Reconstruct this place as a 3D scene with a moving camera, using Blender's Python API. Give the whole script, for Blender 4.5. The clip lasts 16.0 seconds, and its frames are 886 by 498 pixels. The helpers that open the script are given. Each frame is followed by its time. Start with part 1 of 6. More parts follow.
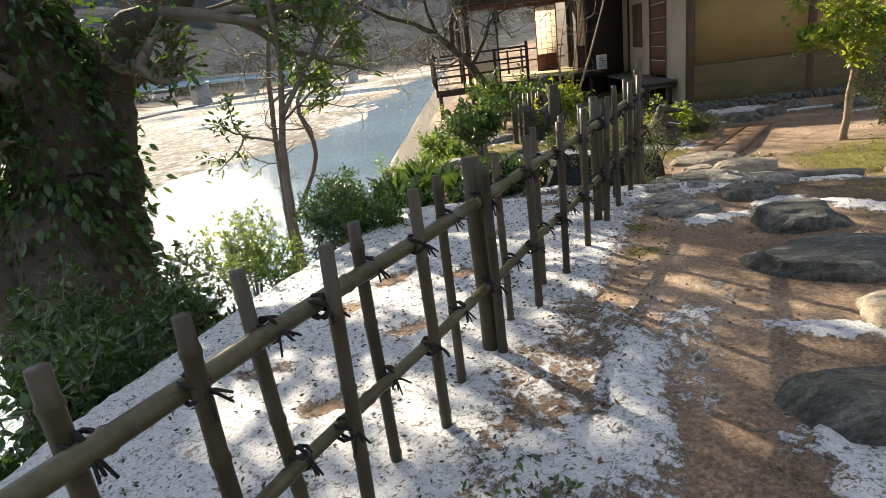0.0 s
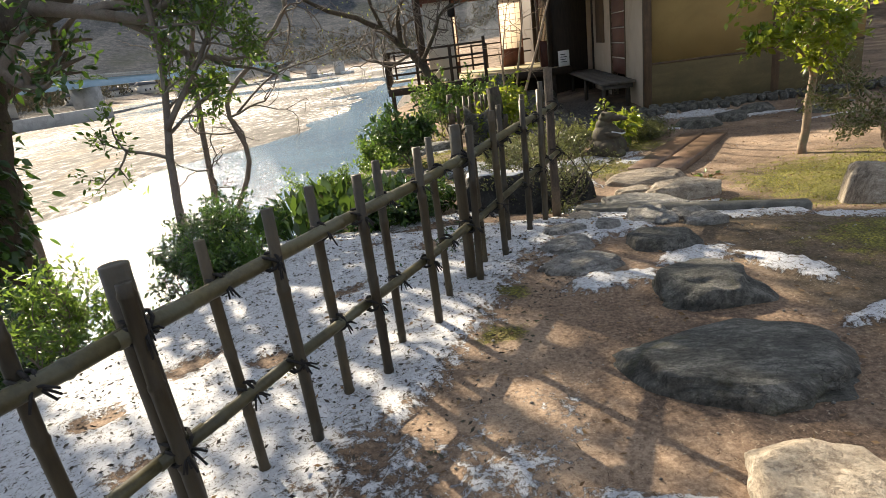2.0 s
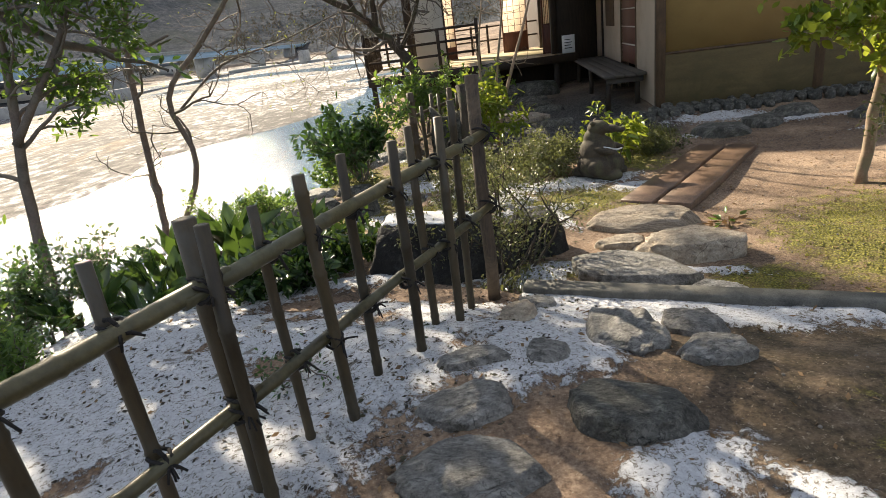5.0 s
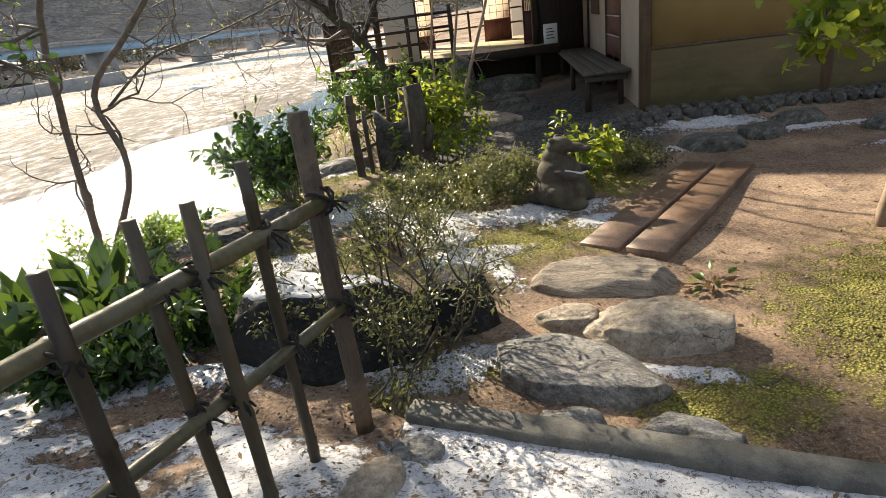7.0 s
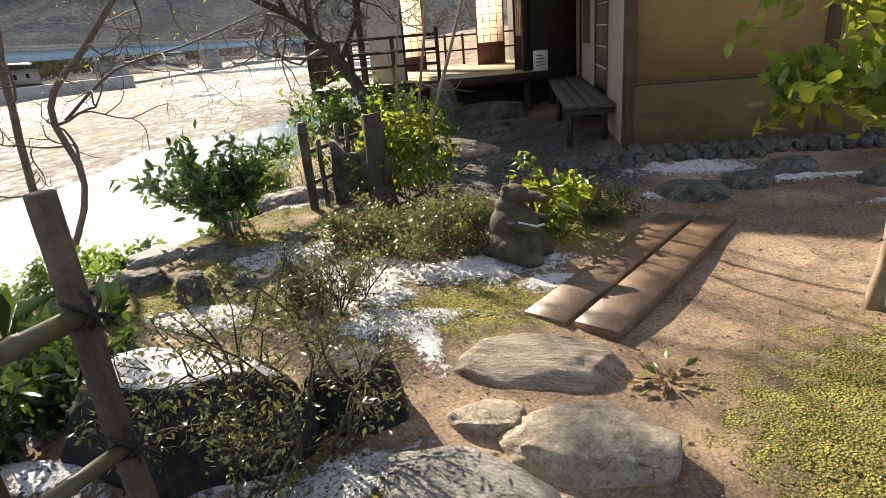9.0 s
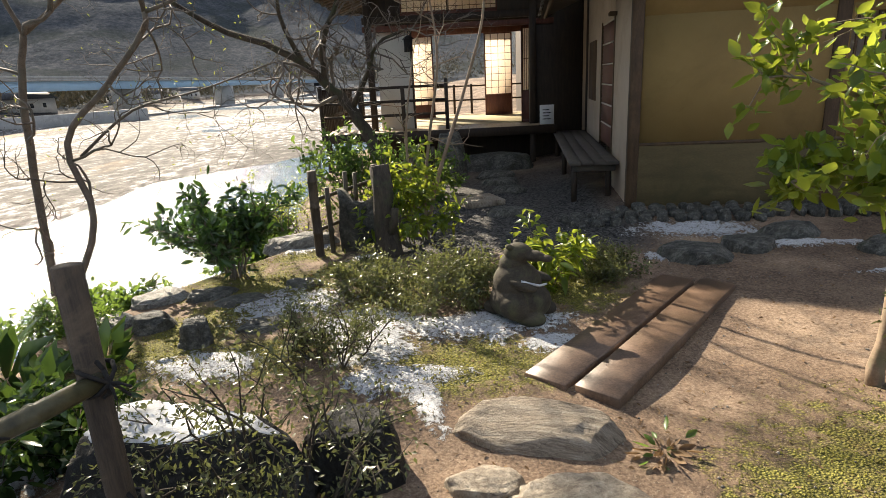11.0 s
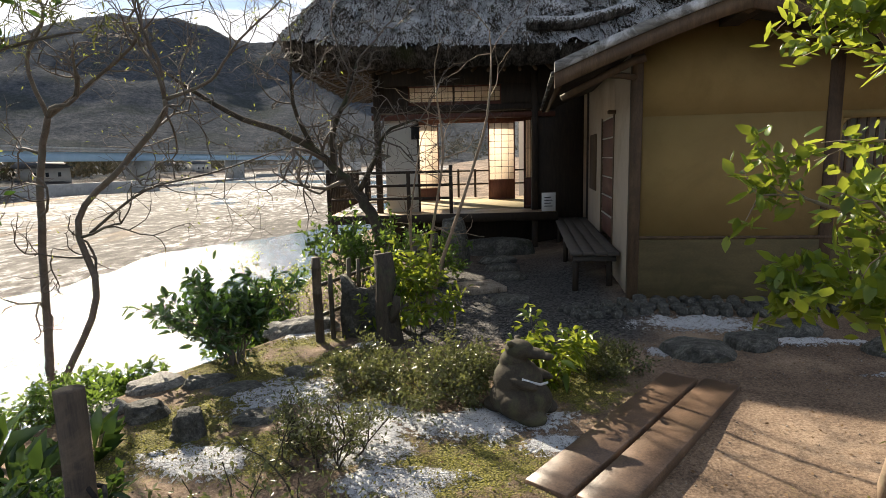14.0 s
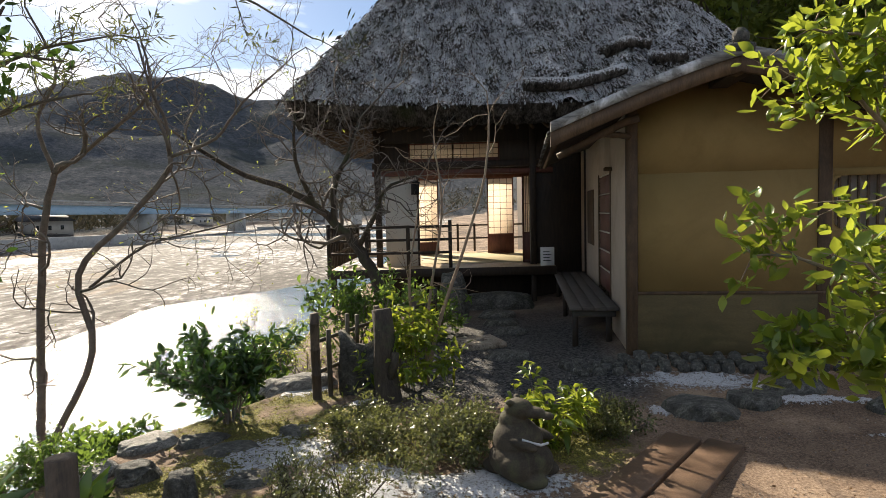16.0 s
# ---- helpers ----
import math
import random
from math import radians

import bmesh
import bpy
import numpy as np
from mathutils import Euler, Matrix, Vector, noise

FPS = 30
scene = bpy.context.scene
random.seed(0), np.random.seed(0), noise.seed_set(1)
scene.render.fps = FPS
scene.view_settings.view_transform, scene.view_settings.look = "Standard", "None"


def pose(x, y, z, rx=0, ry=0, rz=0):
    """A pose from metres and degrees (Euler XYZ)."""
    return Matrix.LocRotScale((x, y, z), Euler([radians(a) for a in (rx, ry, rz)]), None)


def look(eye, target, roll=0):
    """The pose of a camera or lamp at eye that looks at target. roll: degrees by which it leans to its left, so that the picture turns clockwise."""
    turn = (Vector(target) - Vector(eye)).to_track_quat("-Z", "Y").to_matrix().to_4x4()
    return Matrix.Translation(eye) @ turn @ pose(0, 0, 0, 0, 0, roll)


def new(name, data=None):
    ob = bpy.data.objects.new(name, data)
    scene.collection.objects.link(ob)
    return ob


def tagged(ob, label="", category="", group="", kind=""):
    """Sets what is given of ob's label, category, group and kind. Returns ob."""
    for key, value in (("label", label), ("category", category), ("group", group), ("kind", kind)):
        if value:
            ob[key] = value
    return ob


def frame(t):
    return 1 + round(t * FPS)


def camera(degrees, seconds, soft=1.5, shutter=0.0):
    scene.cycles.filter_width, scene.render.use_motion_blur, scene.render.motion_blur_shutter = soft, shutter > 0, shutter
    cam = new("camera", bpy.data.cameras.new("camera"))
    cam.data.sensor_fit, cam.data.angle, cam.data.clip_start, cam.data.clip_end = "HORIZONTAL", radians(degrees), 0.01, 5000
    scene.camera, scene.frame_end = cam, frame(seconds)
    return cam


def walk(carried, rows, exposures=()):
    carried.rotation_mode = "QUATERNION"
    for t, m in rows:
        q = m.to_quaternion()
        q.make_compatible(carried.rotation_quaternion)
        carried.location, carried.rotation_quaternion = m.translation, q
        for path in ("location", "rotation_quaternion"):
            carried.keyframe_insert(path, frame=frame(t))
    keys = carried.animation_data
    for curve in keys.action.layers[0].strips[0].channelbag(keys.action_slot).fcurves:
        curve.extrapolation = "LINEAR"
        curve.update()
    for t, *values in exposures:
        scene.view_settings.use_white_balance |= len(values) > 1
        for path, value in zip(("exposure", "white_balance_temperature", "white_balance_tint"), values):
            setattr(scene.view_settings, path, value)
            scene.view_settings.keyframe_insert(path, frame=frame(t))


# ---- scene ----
cam = camera(75.0, 16.0, 0.6)
METRES, EYE, TILT, LEAN, TURN = 5.3, 1.347, 0.0, 0.0, 0.0
ROWS = [
    (0.0, 0.0, 0.0, 0.0, -2.38, -18.36, 7.18),
    (0.5, 0.0434, 0.0471, 0.0001, -3.04, -18.68, 7.28),
    (1.0, 0.0748, 0.0873, -0.0001, -3.35, -18.92, 7.34),
    (1.5, 0.1273, 0.1274, 0.0028, -3.62, -19.12, 7.37),
    (2.0, 0.1713, 0.1644, 0.0028, -3.44, -19.33, 7.22),
    (2.5, 0.2026, 0.2036, 0.0036, -3.16, -19.41, 7.05),
    (3.0, 0.2256, 0.2377, 0.0049, -3.06, -19.56, 6.99),
    (5.5, 0.3547, 0.5232, -0.004, -1.12, -21.1, 7.35),
    (6.0, 0.3826, 0.5712, -0.0006, -1.37, -21.48, 7.53),
    (6.5, 0.4153, 0.6118, 0.0005, -1.73, -21.95, 7.44),
    (7.0, 0.4366, 0.6627, -0.0021, -1.41, -22.19, 7.03),
    (7.5, 0.4716, 0.6979, -0.0098, -1.18, -22.12, 6.73),
    (8.0, 0.5002, 0.725, -0.0113, -1.05, -21.85, 6.14),
    (8.5, 0.5147, 0.7544, -0.0081, -0.77, -21.29, 5.46),
    (9.0, 0.5194, 0.7647, 0.0032, -0.44, -20.55, 4.85),
    (11.5, 0.5168, 0.7614, 0.0268, 0.59, -15.29, 2.43),
    (12.0, 0.5157, 0.7617, 0.031, 0.73, -14.13, 2.11),
    (12.5, 0.5162, 0.7623, 0.0345, 0.77, -12.83, 1.85),
    (13.0, 0.518, 0.7622, 0.0404, 0.8, -11.51, 1.66),
    (13.5, 0.5181, 0.7619, 0.0451, 0.86, -10.21, 1.49),
    (14.0, 0.5185, 0.7621, 0.0479, 0.91, -8.89, 1.41),
    (14.5, 0.5188, 0.7612, 0.0507, 0.91, -7.6, 1.38),
    (15.0, 0.5205, 0.7614, 0.0518, 0.92, -6.26, 1.41),
    (15.5, 0.521, 0.7601, 0.0534, 0.92, -4.95, 1.39),
    (16.0, 0.5203, 0.7586, 0.0539, 0.89, -3.67, 1.39),
]
walk(cam, [(t, pose(0, 0, EYE, TILT, LEAN, TURN) @ pose(METRES * x, METRES * y, METRES * z, 90 + pitch, roll, yaw)) for t, x, y, z, yaw, pitch, roll in ROWS],
     [(0.0, 1.72, 6800, 10), (3.0, 1.65, 6750, 10), (7.0, 1.68, 6700, 10), (9.0, 1.75, 6650, 10), (12.0, 1.46, 6500, 10), (16.0, 1.3, 6500, 10)])

# ---- sky, sun, exposure ----
SUN_AZ, SUN_EL = radians(-33.0), radians(30.0)
world = bpy.data.worlds.new("world")
scene.world = world
world.use_nodes = True
wn = world.node_tree
wn.nodes.clear()
w_out, w_bg = wn.nodes.new("ShaderNodeOutputWorld"), wn.nodes.new("ShaderNodeBackground")
w_sky = wn.nodes.new("ShaderNodeTexSky")
w_sky.sky_type, w_sky.sun_disc, w_sky.sun_elevation, w_sky.sun_rotation = "NISHITA", False, SUN_EL, SUN_AZ
w_sky.dust_density, w_sky.air_density, w_sky.ozone_density = 0.3, 0.9, 2.0
w_co, w_no, w_ra, w_mix, w_map = (wn.nodes.new("ShaderNode" + k) for k in ("TexCoord", "TexNoise", "ValToRGB", "Mix", "Mapping"))
w_map.inputs["Scale"].default_value = (1.6, 1.6, 5.0)
w_no.inputs["Scale"].default_value, w_no.inputs["Detail"].default_value = 2.2, 7
w_ra.color_ramp.elements[0].position, w_ra.color_ramp.elements[1].position = 0.51, 0.60
w_mix.data_type = "RGBA"
w_mix.inputs["B"].default_value = (12.0, 12.2, 12.6, 1)
wn.links.new(w_co.outputs["Generated"], w_map.inputs["Vector"])
wn.links.new(w_map.outputs["Vector"], w_no.inputs["Vector"])
wn.links.new(w_no.outputs["Fac"], w_ra.inputs["Fac"])
wn.links.new(w_ra.outputs["Color"], w_mix.inputs["Factor"])
wn.links.new(w_sky.outputs["Color"], w_mix.inputs["A"])
wn.links.new(w_mix.outputs["Result"], w_bg.inputs["Color"])
wn.links.new(w_bg.outputs["Background"], w_out.inputs["Surface"])
w_bg.inputs["Strength"].default_value = 0.05
sun = new("sun", bpy.data.lights.new("sun", "SUN"))
sun.data.energy, sun.data.angle, sun.data.color = 5.0, radians(0.55), (1.0, 0.87, 0.68)
SUN_DIR = Vector((math.sin(SUN_AZ) * math.cos(SUN_EL), math.cos(SUN_AZ) * math.cos(SUN_EL), math.sin(SUN_EL)))
sun.matrix_world = look(SUN_DIR * 60, (0, 0, 0))


# ---- materials ----
class Nodes:
    """A small builder of node materials."""

    def __init__(self, name):
        self.m = bpy.data.materials.new(name)
        self.m.use_nodes = True
        self.t = self.m.node_tree
        self.t.nodes.clear()
        self.out = self.t.nodes.new("ShaderNodeOutputMaterial")
        self.co = self.t.nodes.new("ShaderNodeTexCoord").outputs["Object"]

    def add(self, kind, **given):
        n = self.t.nodes.new("ShaderNode" + kind)
        for key, value in given.items():
            key = key.replace("_", " ")
            if isinstance(value, bpy.types.NodeSocket):
                self.t.links.new(value, n.inputs[key])
            else:
                n.inputs[key].default_value = value
        return n

    def link(self, a, b):
        self.t.links.new(a, b)

    def noise(self, scale, detail=6, rough=0.6, stretch=None, distort=0.0):
        co = self.co
        if stretch:
            mp = self.add("Mapping", Scale=stretch)
            self.link(co, mp.inputs["Vector"])
            co = mp.outputs["Vector"]
        n = self.add("TexNoise", Scale=scale, Detail=detail, Roughness=rough, Distortion=distort)
        self.link(co, n.inputs["Vector"])
        return n.outputs["Fac"]

    def ramp(self, fac, *stops):
        r = self.t.nodes.new("ShaderNodeValToRGB")
        e = r.color_ramp.elements
        while len(e) < len(stops):
            e.new(0.5)
        for el, (p, c) in zip(e, stops):
            el.position = p
            el.color = (*c, 1) if not isinstance(c, (int, float)) else (c, c, c, 1)
        self.link(fac, r.inputs["Fac"])
        return r.outputs["Color"]

    def mix(self, fac, a, b, blend="MIX"):
        n = self.t.nodes.new("ShaderNodeMix")
        n.data_type, n.blend_type = "RGBA", blend
        for sock, v in (("Factor", fac), ("A", a), ("B", b)):
            if isinstance(v, (int, float)):
                n.inputs[sock].default_value = v
            elif isinstance(v, tuple):
                n.inputs[sock].default_value = (*v, 1)
            else:
                self.link(v, n.inputs[sock])
        return n.outputs["Result"]

    def math(self, op, a, b=0.0, clamp=False):
        n = self.t.nodes.new("ShaderNodeMath")
        n.operation, n.use_clamp = op, clamp
        for i, v in enumerate((a, b)):
            if isinstance(v, (int, float)):
                n.inputs[i].default_value = v
            else:
                self.link(v, n.inputs[i])
        return n.outputs[0]

    def attr(self, name):
        n = self.t.nodes.new("ShaderNodeAttribute")
        n.attribute_name = name
        return n.outputs["Fac"]

    def bump(self, height, strength=0.5, distance=0.01):
        n = self.add("Bump", Strength=strength, Distance=distance, Height=height)
        return n.outputs["Normal"]

    def bsdf(self, color, rough=0.8, normal=None, metal=0.0, translucent=0.0, trans_color=None, spec=0.5):
        p = self.t.nodes.new("ShaderNodeBsdfPrincipled")
        for sock, v in (("Base Color", color), ("Roughness", rough), ("Metallic", metal), ("Specular IOR Level", spec)):
            if isinstance(v, (int, float)):
                p.inputs[sock].default_value = v
            elif isinstance(v, tuple):
                p.inputs[sock].default_value = (*v, 1)
            else:
                self.link(v, p.inputs[sock])
        if normal is not None:
            self.link(normal, p.inputs["Normal"])
        res = p.outputs["BSDF"]
        if translucent:
            tr = self.t.nodes.new("ShaderNodeBsdfTranslucent")
            tc = trans_color if trans_color is not None else color
            if isinstance(tc, tuple):
                tr.inputs["Color"].default_value = (*tc, 1)
            else:
                self.link(tc, tr.inputs["Color"])
            mx = self.add("MixShader", Fac=translucent)
            self.link(res, mx.inputs[1])
            self.link(tr.outputs["BSDF"], mx.inputs[2])
            res = mx.outputs["Shader"]
        self.link(res, self.out.inputs["Surface"])
        return self.m


def surface(name, dark, light, scale=6.0, rough=0.8, bump=0.4, fine=60.0, stretch=None, stain=None, vary=0.25, distance=0.01, spec=0.4):
    """Two-scale procedural surface: broad blotches, fine grain, stains and a tint for each object."""
    n = Nodes(name)
    a, b = n.noise(scale, 5, 0.6, stretch), n.noise(fine, 5, 0.7, stretch)
    c = n.ramp(n.math("ADD", n.math("MULTIPLY", a, 0.6), n.math("MULTIPLY", b, 0.4)), (0.34, dark), (0.64, light))
    if stain:
        c = n.mix(n.ramp(n.noise(scale * 0.55, 7, 0.7, None, 0.6), (0.5, 0.0), (0.66, 0.85)), c, stain)
    rnd = n.t.nodes.new("ShaderNodeObjectInfo").outputs["Random"]
    c = n.mix(1.0, c, n.ramp(rnd, (0.0, 1.0 - vary), (1.0, 1.0)), "MULTIPLY")
    r = n.math("ADD", rough - 0.12, n.math("MULTIPLY", a, 0.24), True)
    h = n.math("ADD", n.math("MULTIPLY", a, 0.7), n.math("MULTIPLY", b, 0.3))
    return n.bsdf(c, r, n.bump(h, bump, distance), spec=spec)


def rock(name, dark, mid, light, moss, grain=(1, 2.4, 1), amount=0.55):
    """Weathered stone: bedding streaks, cracks, lichen and moss."""
    n = Nodes(name)
    a, b, f = n.noise(3.2, 8, 0.68, grain, 0.7), n.noise(22, 7, 0.75, grain), n.noise(110, 4, 0.7)
    v = n.math("ADD", n.math("MULTIPLY", a, 0.45), n.math("ADD", n.math("MULTIPLY", b, 0.4), n.math("MULTIPLY", f, 0.15)))
    c = n.ramp(v, (0.39, dark), (0.5, mid), (0.60, light))
    pit = n.ramp(n.noise(48, 6, 0.8, grain, 0.6), (0.40, 1.0), (0.47, 0.0))
    c = n.mix(n.math("MULTIPLY", pit, 0.55), c, dark)
    c = n.mix(n.ramp(n.noise(70, 5, 0.8), (0.60, 0.0), (0.66, 0.5)), c, light)
    vo = n.t.nodes.new("ShaderNodeTexVoronoi")
    vo.feature = "DISTANCE_TO_EDGE"
    vo.inputs["Scale"].default_value = 4.0
    mp = n.add("Mapping", Scale=grain)
    mixed = n.t.nodes.new("ShaderNodeVectorMath")
    nz = n.add("TexNoise", Scale=4.0, Detail=5.0)
    n.link(n.co, nz.inputs["Vector"])
    n.link(n.co, mixed.inputs[0])
    sc = n.t.nodes.new("ShaderNodeVectorMath")
    sc.operation = "SCALE"
    sc.inputs["Scale"].default_value = 0.35
    n.link(nz.outputs["Color"], sc.inputs[0])
    n.link(sc.outputs[0], mixed.inputs[1])
    n.link(mixed.outputs[0], mp.inputs["Vector"])
    n.link(mp.outputs["Vector"], vo.inputs["Vector"])
    crack = n.ramp(vo.outputs["Distance"], (0.0, 1.0), (0.012, 0.0))
    crack = n.math("MULTIPLY", crack, n.ramp(n.noise(3.2, 4), (0.5, 0.0), (0.62, 0.7)))
    c = n.mix(crack, c, tuple(0.35 * k for k in dark))
    c = n.mix(n.ramp(n.noise(2.6, 7, 0.75, None, 0.8), (0.53, 0.0), (0.64, amount)), c, moss)
    rnd = n.t.nodes.new("ShaderNodeObjectInfo").outputs["Random"]
    c = n.mix(1.0, c, n.ramp(rnd, (0.0, 0.75), (1.0, 1.0)), "MULTIPLY")
    h = n.math("SUBTRACT", n.math("ADD", n.math("MULTIPLY", a, 1.3), n.math("MULTIPLY", b, 0.9)), n.math("ADD", n.math("MULTIPLY", crack, 0.4), n.math("MULTIPLY", pit, 0.22)))
    return n.bsdf(c, n.math("ADD", 0.5, n.math("MULTIPLY", b, 0.4)), n.bump(n.math("ADD", h, n.math("MULTIPLY", f, 0.1)), 0.7, 0.04), spec=0.3)


def leaf_material(name, dark, light, glow, rough=0.35, translucent=0.45):
    n = Nodes(name)
    g = n.t.nodes.new("ShaderNodeNewGeometry").outputs["Random Per Island"]
    c = n.ramp(g, (0.0, dark), (1.0, light))
    tc = n.ramp(g, (0.0, tuple(0.7 * v for v in glow)), (1.0, glow))
    return n.bsdf(c, rough, None, 0.0, translucent, tc)


M_SNOW = surface("snow", (0.36, 0.365, 0.375), (0.66, 0.67, 0.68), 12, 0.65, 0.8, 60, vary=0.03)
M_BAMBOO = surface("weathered_bamboo", (0.026, 0.019, 0.011), (0.092, 0.07, 0.036), 5, 0.5, 0.25, 50, (1, 1, 0.25), (0.07, 0.065, 0.05), 0.45)
M_RAIL = surface("greenish_bamboo", (0.033, 0.029, 0.014), (0.115, 0.10, 0.048), 5, 0.42, 0.2, 40, None, (0.10, 0.10, 0.06), 0.2)
M_CUT = surface("cut_bamboo", (0.32, 0.27, 0.17), (0.5, 0.44, 0.3), 30, 0.8, 0.3, 90)
M_CORD = surface("black_cord", (0.008, 0.008, 0.008), (0.025, 0.022, 0.02), 60, 0.85, 0.5, 200)
M_POST = surface("burnt_post", (0.035, 0.026, 0.018), (0.11, 0.08, 0.055), 5, 0.75, 0.6, 40, (6, 6, 0.6), (0.22, 0.16, 0.1), 0.2)
M_STONE = rock("grey_stone", (0.06, 0.058, 0.054), (0.27, 0.26, 0.24), (0.5, 0.485, 0.45), (0.07, 0.08, 0.03))
M_DARKSTONE = rock("dark_stone", (0.026, 0.027, 0.024), (0.115, 0.113, 0.10), (0.29, 0.28, 0.25), (0.05, 0.06, 0.02))
M_PALESTONE = rock("pale_stone", (0.13, 0.10, 0.075), (0.40, 0.335, 0.26), (0.62, 0.55, 0.45), (0.22, 0.175, 0.11), (0.8, 7.0, 1), 0.2)
M_TANSTONE = rock("tan_stone", (0.16, 0.125, 0.095), (0.37, 0.315, 0.245), (0.55, 0.49, 0.40), (0.25, 0.21, 0.15), (1, 1, 1), 0.25)
M_BLACKROCK = rock("black_rock", (0.006, 0.006, 0.006), (0.02, 0.02, 0.019), (0.06, 0.06, 0.057), (0.02, 0.025, 0.012), (1, 1, 1), 0.3)
M_SLAB = surface("brown_slab", (0.04, 0.025, 0.017), (0.20, 0.13, 0.088), 5, 0.42, 0.4, 60, None, (0.11, 0.075, 0.05), 0.2)
M_KERB = surface("kerb_granite", (0.03, 0.03, 0.027), (0.15, 0.145, 0.125), 14, 0.8, 0.6, 160, None, (0.07, 0.068, 0.058), 0.1)
M_STATUE = surface("statue_stone", (0.026, 0.021, 0.014), (0.085, 0.07, 0.05), 8, 0.85, 0.7, 90, None, (0.10, 0.105, 0.05), 0.1)
M_OCHRE = surface("ochre_plaster", (0.28, 0.185, 0.066), (0.36, 0.245, 0.092), 1.6, 0.9, 0.15, 120, None, (0.25, 0.17, 0.062), 0.0)
M_WAINSCOT = surface("mossy_earth_wall", (0.075, 0.058, 0.026), (0.17, 0.13, 0.062), 2.2, 0.92, 0.3, 70, (0.5, 0.5, 2.5), (0.085, 0.072, 0.033), 0.05)
M_PINKPLASTER = surface("pale_plaster", (0.50, 0.41, 0.31), (0.60, 0.50, 0.39), 2, 0.9, 0.15, 90, None, (0.46, 0.37, 0.27), 0.05)
M_WHITEPLASTER = surface("white_plaster", (0.60, 0.57, 0.50), (0.72, 0.69, 0.62), 2, 0.85, 0.1, 90, None, None, 0.05)
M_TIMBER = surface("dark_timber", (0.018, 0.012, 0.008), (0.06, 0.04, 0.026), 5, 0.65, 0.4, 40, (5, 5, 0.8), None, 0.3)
M_REDTIMBER = surface("red_brown_timber", (0.09, 0.03, 0.02), (0.18, 0.07, 0.045), 5, 0.55, 0.3, 40, (5, 5, 0.8), None, 0.2)
M_GREYTIMBER = surface("grey_timber", (0.05, 0.042, 0.036), (0.15, 0.13, 0.11), 5, 0.8, 0.5, 50, (0.8, 6, 6), None, 0.25)
M_BROWNTIMBER = surface("brown_timber", (0.06, 0.036, 0.019), (0.17, 0.108, 0.06), 4, 0.7, 0.4, 40, (4, 4, 0.8), (0.08, 0.05, 0.03), 0.2)
M_FLOORWOOD = surface("worn_floor", (0.36, 0.25, 0.15), (0.55, 0.42, 0.27), 3, 0.5, 0.2, 40, (0.7, 5, 5), None, 0.15)
M_TATAMI = surface("straw_mat", (0.42, 0.35, 0.2), (0.55, 0.47, 0.29), 4, 0.7, 0.3, 160, (1, 6, 1), None, 0.1)
M_BARK = surface("dark_bark", (0.022, 0.018, 0.014), (0.10, 0.08, 0.06), 6, 0.9, 0.9, 40, (2, 2, 0.6), (0.07, 0.08, 0.04), 0.2, 0.03)
M_TWIG = surface("grey_twig", (0.09, 0.07, 0.055), (0.22, 0.18, 0.15), 8, 0.75, 0.5, 60, None, (0.16, 0.15, 0.12), 0.2)
M_PALEBARK = surface("pale_bark", (0.16, 0.11, 0.075), (0.36, 0.27, 0.19), 9, 0.8, 0.5, 60, None, (0.2, 0.19, 0.12), 0.1)
M_SHINGLE = surface("grey_shingle", (0.06, 0.057, 0.052), (0.19, 0.18, 0.165), 5, 0.85, 0.6, 60, None, (0.5, 0.51, 0.53), 0.45)
M_CONCRETE = surface("concrete", (0.32, 0.32, 0.31), (0.44, 0.44, 0.42), 0.6, 0.85, 0.2, 8, None, (0.26, 0.26, 0.25), 0.1)
M_BLUE = surface("blue_girder", (0.30, 0.47, 0.64), (0.38, 0.54, 0.70), 0.3, 0.5, 0.1, 3, None, None, 0.05)
M_ROOFTILE = surface("far_roof", (0.06, 0.065, 0.075), (0.14, 0.145, 0.16), 1, 0.7, 0.3, 8)
M_FARWALL = surface("far_wall", (0.45, 0.43, 0.40), (0.6, 0.58, 0.54), 0.5, 0.8, 0.1, 5)
M_GLASS = surface("dark_glass", (0.02, 0.025, 0.03), (0.04, 0.045, 0.05), 1, 0.1, 0.02, 3)
M_WHITE = surface("white_card", (0.74, 0.73, 0.70), (0.8, 0.79, 0.77), 5, 0.6, 0.05, 60, vary=0.02)
M_INK = surface("dark_ink", (0.02, 0.02, 0.02), (0.03, 0.03, 0.03), 20, 0.8, 0.05, 60)
_n = Nodes("shoji_paper")
M_PAPER = _n.bsdf(_n.ramp(_n.noise(30, 5), (0.3, (0.74, 0.69, 0.60)), (0.7, (0.82, 0.78, 0.70))), 0.8, None, 0.0, 0.75, (0.95, 0.86, 0.76))

